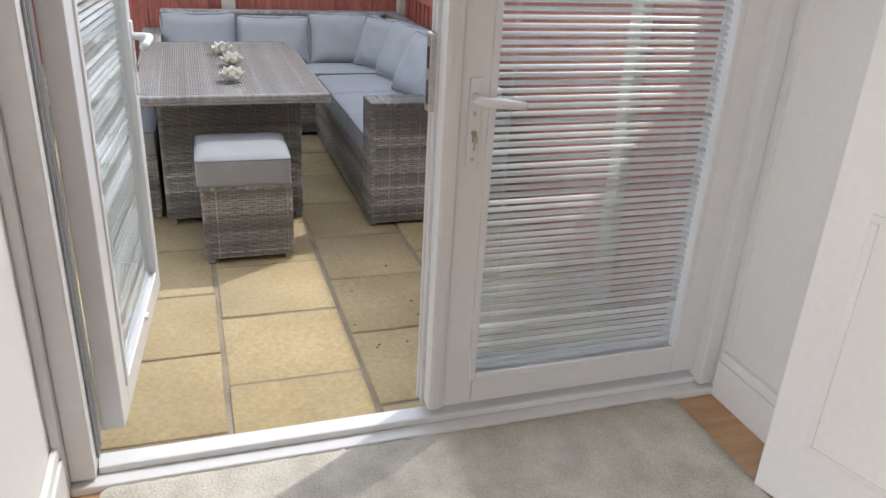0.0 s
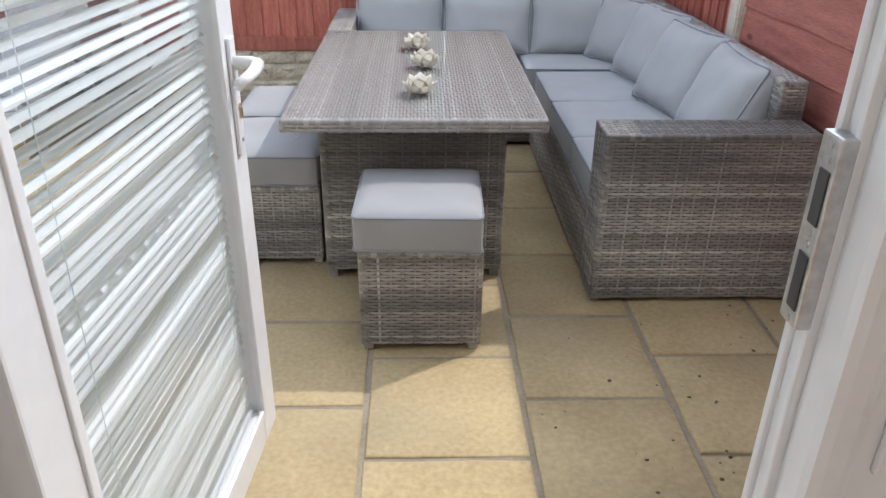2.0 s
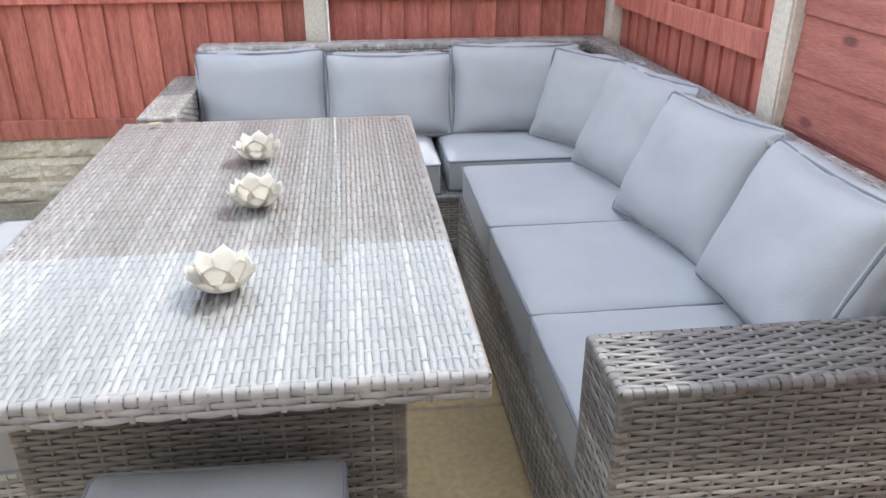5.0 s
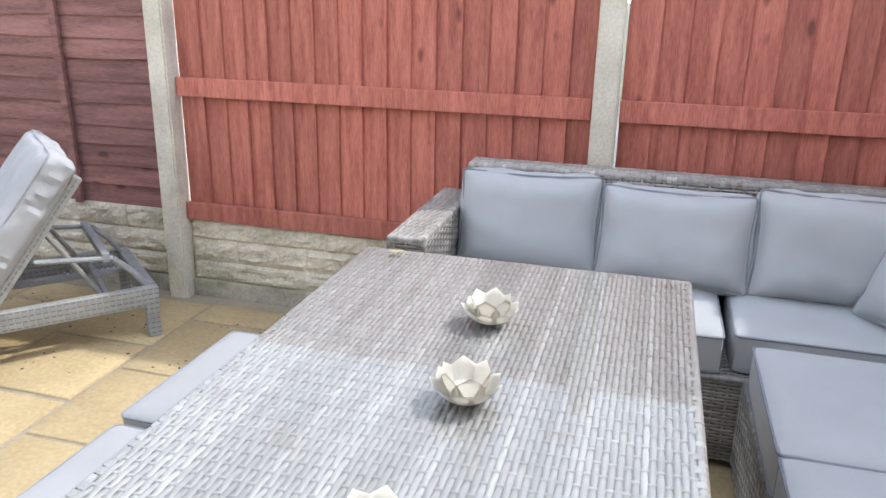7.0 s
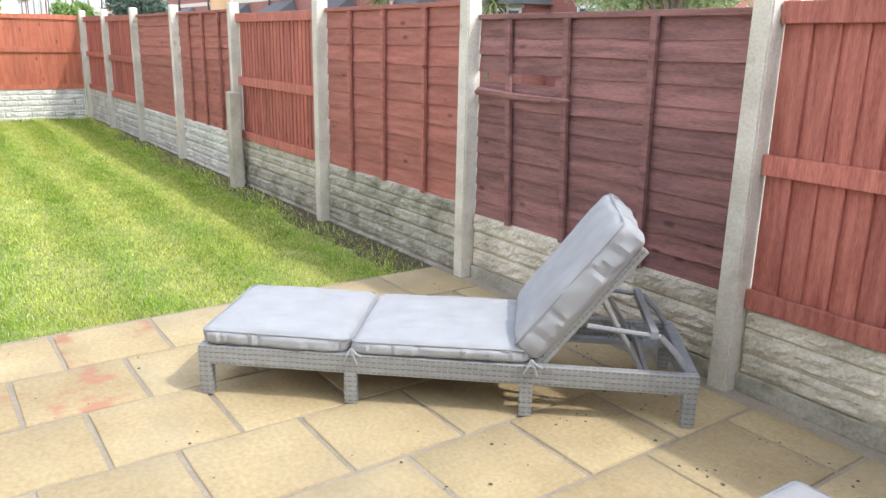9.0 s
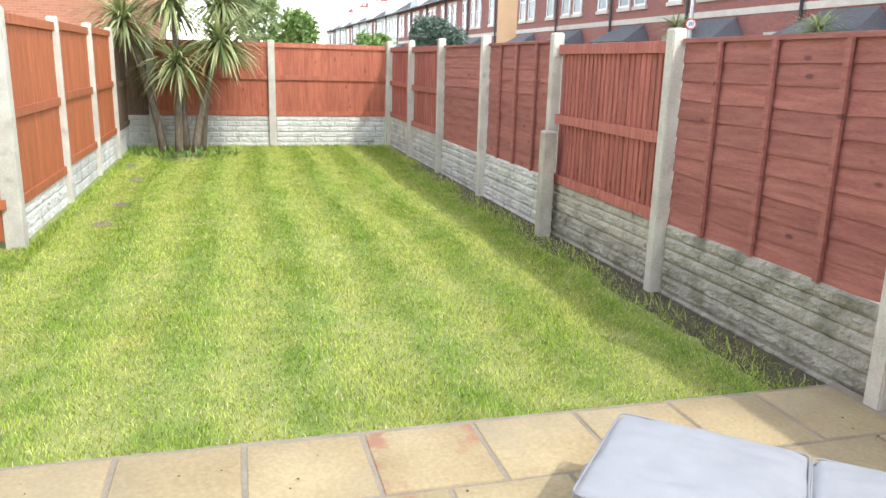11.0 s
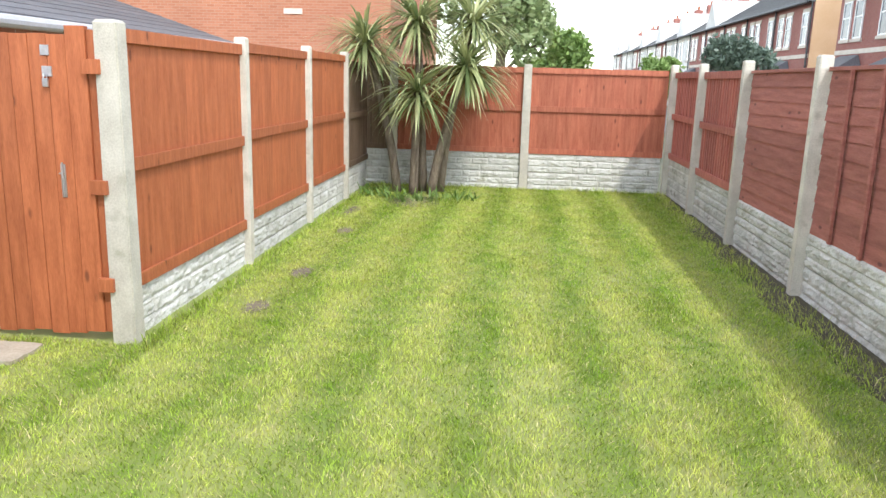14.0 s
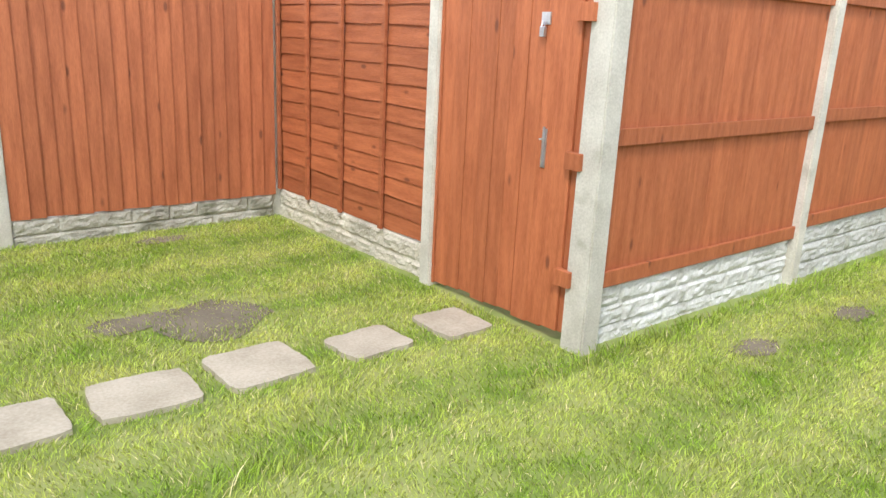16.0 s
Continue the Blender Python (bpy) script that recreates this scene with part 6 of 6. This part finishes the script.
def sash(parent, x, z, w, h, y=0.0):
    """A white window in a wall that faces -y, with a stone head and sill."""
    bm = bmesh.new()
    t = 0.07
    for b in ((x, x + w, z, z + t), (x, x + w, z + h - t, z + h), (x, x + t, z + t, z + h - t), (x + w - t, x + w, z + t, z + h - t), (x + t, x + w - t, z + h * 0.55, z + h * 0.55 + 0.05)):
        box(bm, b[0], b[1], y - 0.06, y + 0.02, b[2], b[3])
    win = part("window", bm, M["upvc"], parent, "white sash window")
    bm = bmesh.new()
    box(bm, x + t, x + w - t, y - 0.03, y - 0.01, z + t, z + h - t)
    part("pane", bm, M["pane"], win)
    bm = bmesh.new()
    box(bm, x - 0.1, x + w + 0.1, y - 0.09, y - 0.005, z - 0.14, z)
    part("sill", bm, M["stone_trim"], win)
    bm = bmesh.new()
    box(bm, x - 0.1, x + w + 0.1, y - 0.03, y - 0.004, z + h, z + h + 0.2)
    part("lintel", bm, M["stone_trim"], win)


def terrace_house(x, y, w, wall, label, gable=False, turn=0.0, bays=True):
    h, deep = 5.9, 8.0
    e = thing("terraced_house", (x, y, 0.25), label, "house", "terrace across the road", turn=turn)
    wall_uv_box("wall", (0, w, 0, deep, -0.3, h), wall, e)
    bm = bmesh.new()
    o = 0.35
    pts = [(-0.02, -o, h - 0.1), (w + 0.02, -o, h - 0.1), (w + 0.02, deep / 2, h + 2.4), (-0.02, deep / 2, h + 2.4), (-0.02, deep + o, h - 0.1), (w + 0.02, deep + o, h - 0.1)]
    v = [bm.verts.new(p) for p in pts]
    for f in ((0, 1, 2, 3), (3, 2, 5, 4), (0, 3, 4), (1, 5, 2), (0, 4, 5, 1)):
        bm.faces.new([v[k] for k in f])
    roof = part("roof", bm, M["slate"], e, "grey slate roof")
    for k in range(22):
        bm = bmesh.new()
        z = h - 0.1 + 2.5 * k / 22
        yy = -o + (deep / 2 + o) * k / 22
        box(bm, -0.02, w + 0.02, yy - 0.02, yy + 0.2, z - 0.0, z + 0.035)
        part("slate_course", bm, M["slate"], roof)
    wall_uv_box("string_course", (0, w, -0.03, -0.003, 3.05, 3.25), "stone_trim", e)
    for x0 in ((0.5, 1.75, w - 1.35) if w > 5 else (0.5, w - 1.45)):
        sash(e, x0, 3.7, 0.85, 1.65)
    if bays:
        bm = bmesh.new()
        box(bm, 0.4, 2.9, -0.9, -0.005, -0.3, 2.35)
        box_uv(bm)
        bay = part("bay", bm, M[wall], e, "square ground-floor bay")
        for x0 in (0.6, 1.45, 2.2):
            sash(bay, x0, 0.9, 0.6, 1.35, -0.9)
        bm = bmesh.new()
        v = [bm.verts.new(p) for p in ((0.2, -1.15, 2.35), (3.1, -1.15, 2.35), (3.1, -0.005, 2.35), (0.2, -0.005, 2.35), (0.7, -0.02, 3.0), (2.6, -0.02, 3.0))]
        for f in ((0, 1, 5, 4), (1, 2, 5), (0, 4, 3), (2, 3, 4, 5), (3, 2, 1, 0)):
            bm.faces.new([v[k] for k in f])
        part("bay_roof", bm, M["slate"], e, "small slate roof over the bay")
        sash(e, w - 1.5, 0.9, 0.9, 1.4)
    if gable:
        bm = bmesh.new()
        v = [bm.verts.new(p) for p in ((0.3, -0.25, h), (3.4, -0.25, h), (1.85, -0.25, h + 2.0), (0.3, 1.5, h), (3.4, 1.5, h), (1.85, 3.2, h + 2.0))]
        for f in ((0, 1, 2), (0, 2, 5, 3), (1, 4, 5, 2)):
            bm.faces.new([v[k] for k in f])
        part("gable", bm, M["render_white"], e, "white rendered gable")
    bm = bmesh.new()
    box(bm, -0.45, 0.45, deep / 2 - 0.4, deep / 2 + 0.4, h + 1.8, h + 3.5)
    box_uv(bm)
    ch = part("chimney", bm, M[wall if wall.startswith("brick") else "brick_red"], e, "brick chimney stack")
    for k in range(4):
        bm = bmesh.new()
        rod(bm, [(-0.3 + 0.2 * k, deep / 2, h + 3.5), (-0.3 + 0.2 * k, deep / 2, h + 3.9)], [0.09, 0.075], 8)
        part("chimney_pot", bm, M["terracotta"], ch)
    bm = bmesh.new()
    rod(bm, [(w - 0.08, -0.08, 0), (w - 0.08, -0.08, h - 0.1)], 0.05, 8)
    rod(bm, [(0, -o - 0.05, h - 0.12), (w, -o - 0.05, h - 0.12)], 0.07, 8)
    part("gutter", bm, M["black_plastic"], e, "black gutter and downpipe")
    return e


x = -13.85
for k in range(20):
    w = 5.6
    if k == 5:
        x -= 3.35
    x -= w
    wall = "brick_red" if k < 9 else ("render_white" if k % 3 else "brick_red")
    lab = "red-brick terraced house with white sash windows and slate roof" if wall == "brick_red" else "white rendered terraced house with a slate roof"
    house = terrace_house(x, 18.6, w - 0.02, wall, lab, gable=(k > 6 and k % 2 == 0), bays=True)
    if k == 5:
        wall_uv_box("gable_end", (w - 0.015, w + 0.03, 0.02, 8.0, 0, 5.9), "render_buff", house, "buff rendered end wall")
# road across the garden
bm = bmesh.new()
box(bm, -200, 40, 9.5, 15.0, -0.03, 0.0)
solid("road", bm, M["asphalt"], "grey side road beyond the fence", "road", kind="structure")

# brick gable and slate outbuilding past the gate
bm = bmesh.new()
box(bm, -26, -18.0, -14, 1.6, 0, 6.5)
box_uv(bm)
neighbour = thing("brick_building", (0, 0, 0), "tall orange-brick blank side wall of a neighbouring house", "house")
part("wall", bm, M["brick_orange"], neighbour)
bm = bmesh.new()
box(bm, -26.2, -17.85, -14.2, 1.8, 6.5, 6.75, 0.03)
part("eaves", bm, M["upvc"], neighbour, "white fascia board")
bm = bmesh.new()
box(bm, -18.0, -17.985, -0.4, -0.05, 2.8, 2.9)
part("vent", bm, M["stone_trim"], neighbour, "small pale vent block")

shed = thing("outbuilding", (0, 0, 0), "low brick outbuilding with a grey slate roof behind the gate", "outbuilding")
wall_uv_box("wall", (-15.0, -9.6, -3.2, -0.45, 0, 2.05), "brick_house", shed)
rnd = random.Random(3)
for k in range(14):
    bm = bmesh.new()
    y, z = -0.25 - k * 0.23, 2.12 + k * 0.073
    box(bm, -15.1, -9.5, y - 0.25, y + 0.01, z, z + 0.02, 0.003, Matrix.Translation((0, y, z)) @ Matrix.Rotation(radians(-16), 4, "X") @ Matrix.Translation((0, -y, -z)))
    part("slate_course", bm, M["slate"], shed, "overlapping grey slates")
bm = bmesh.new()
rod(bm, [(-15.1, -0.2, 2.08), (-9.5, -0.2, 2.06)], 0.055, 10)
part("gutter", bm, M["grey_pipe"], shed, "grey plastic gutter")
for k in range(22):
    bm = bmesh.new()
    a = rnd.uniform(-2.6, -0.6)
    box(bm, -9.55 + rnd.uniform(-0.05, 0.05), -9.35, a, a + 0.2, 1.98 + rnd.uniform(0, 0.14), 2.04 + rnd.uniform(0.05, 0.2), 0.006)
    box_uv(bm)
    part("coping_brick", bm, M["brick_house"], shed, "broken coping brick")

# speed sign on a lamp post
sign = thing("speed_sign", (-22.75, 17.2, 0), "round white 20 speed sign, red ring, on a grey post", "road sign", turn=60)
bm = bmesh.new()
rod(bm, [(0, 0.06, 0), (0, 0.06, 6.5)], 0.06, 10)
part("post", bm, M["steel"], sign)
for r, y, m in ((0.17, -0.01, "sign_red"), (0.135, -0.016, "sign_white")):
    bm = bmesh.new()
    rod(bm, [(0, 0.0, 3.0), (0, y, 3.0)], r, 24)
    part("disc", bm, M[m], sign)
txt = bpy.data.curves.new("number", "FONT")
txt.body, txt.size, txt.align_x, txt.align_y, txt.extrude = "20", 0.16, "CENTER", "CENTER", 0.002
num = new("number", txt)
num.parent = sign
num.matrix_basis = pose(0, -0.02, 3.0, 90, 0, 0)
num.data.materials.append(M["sign_black"])
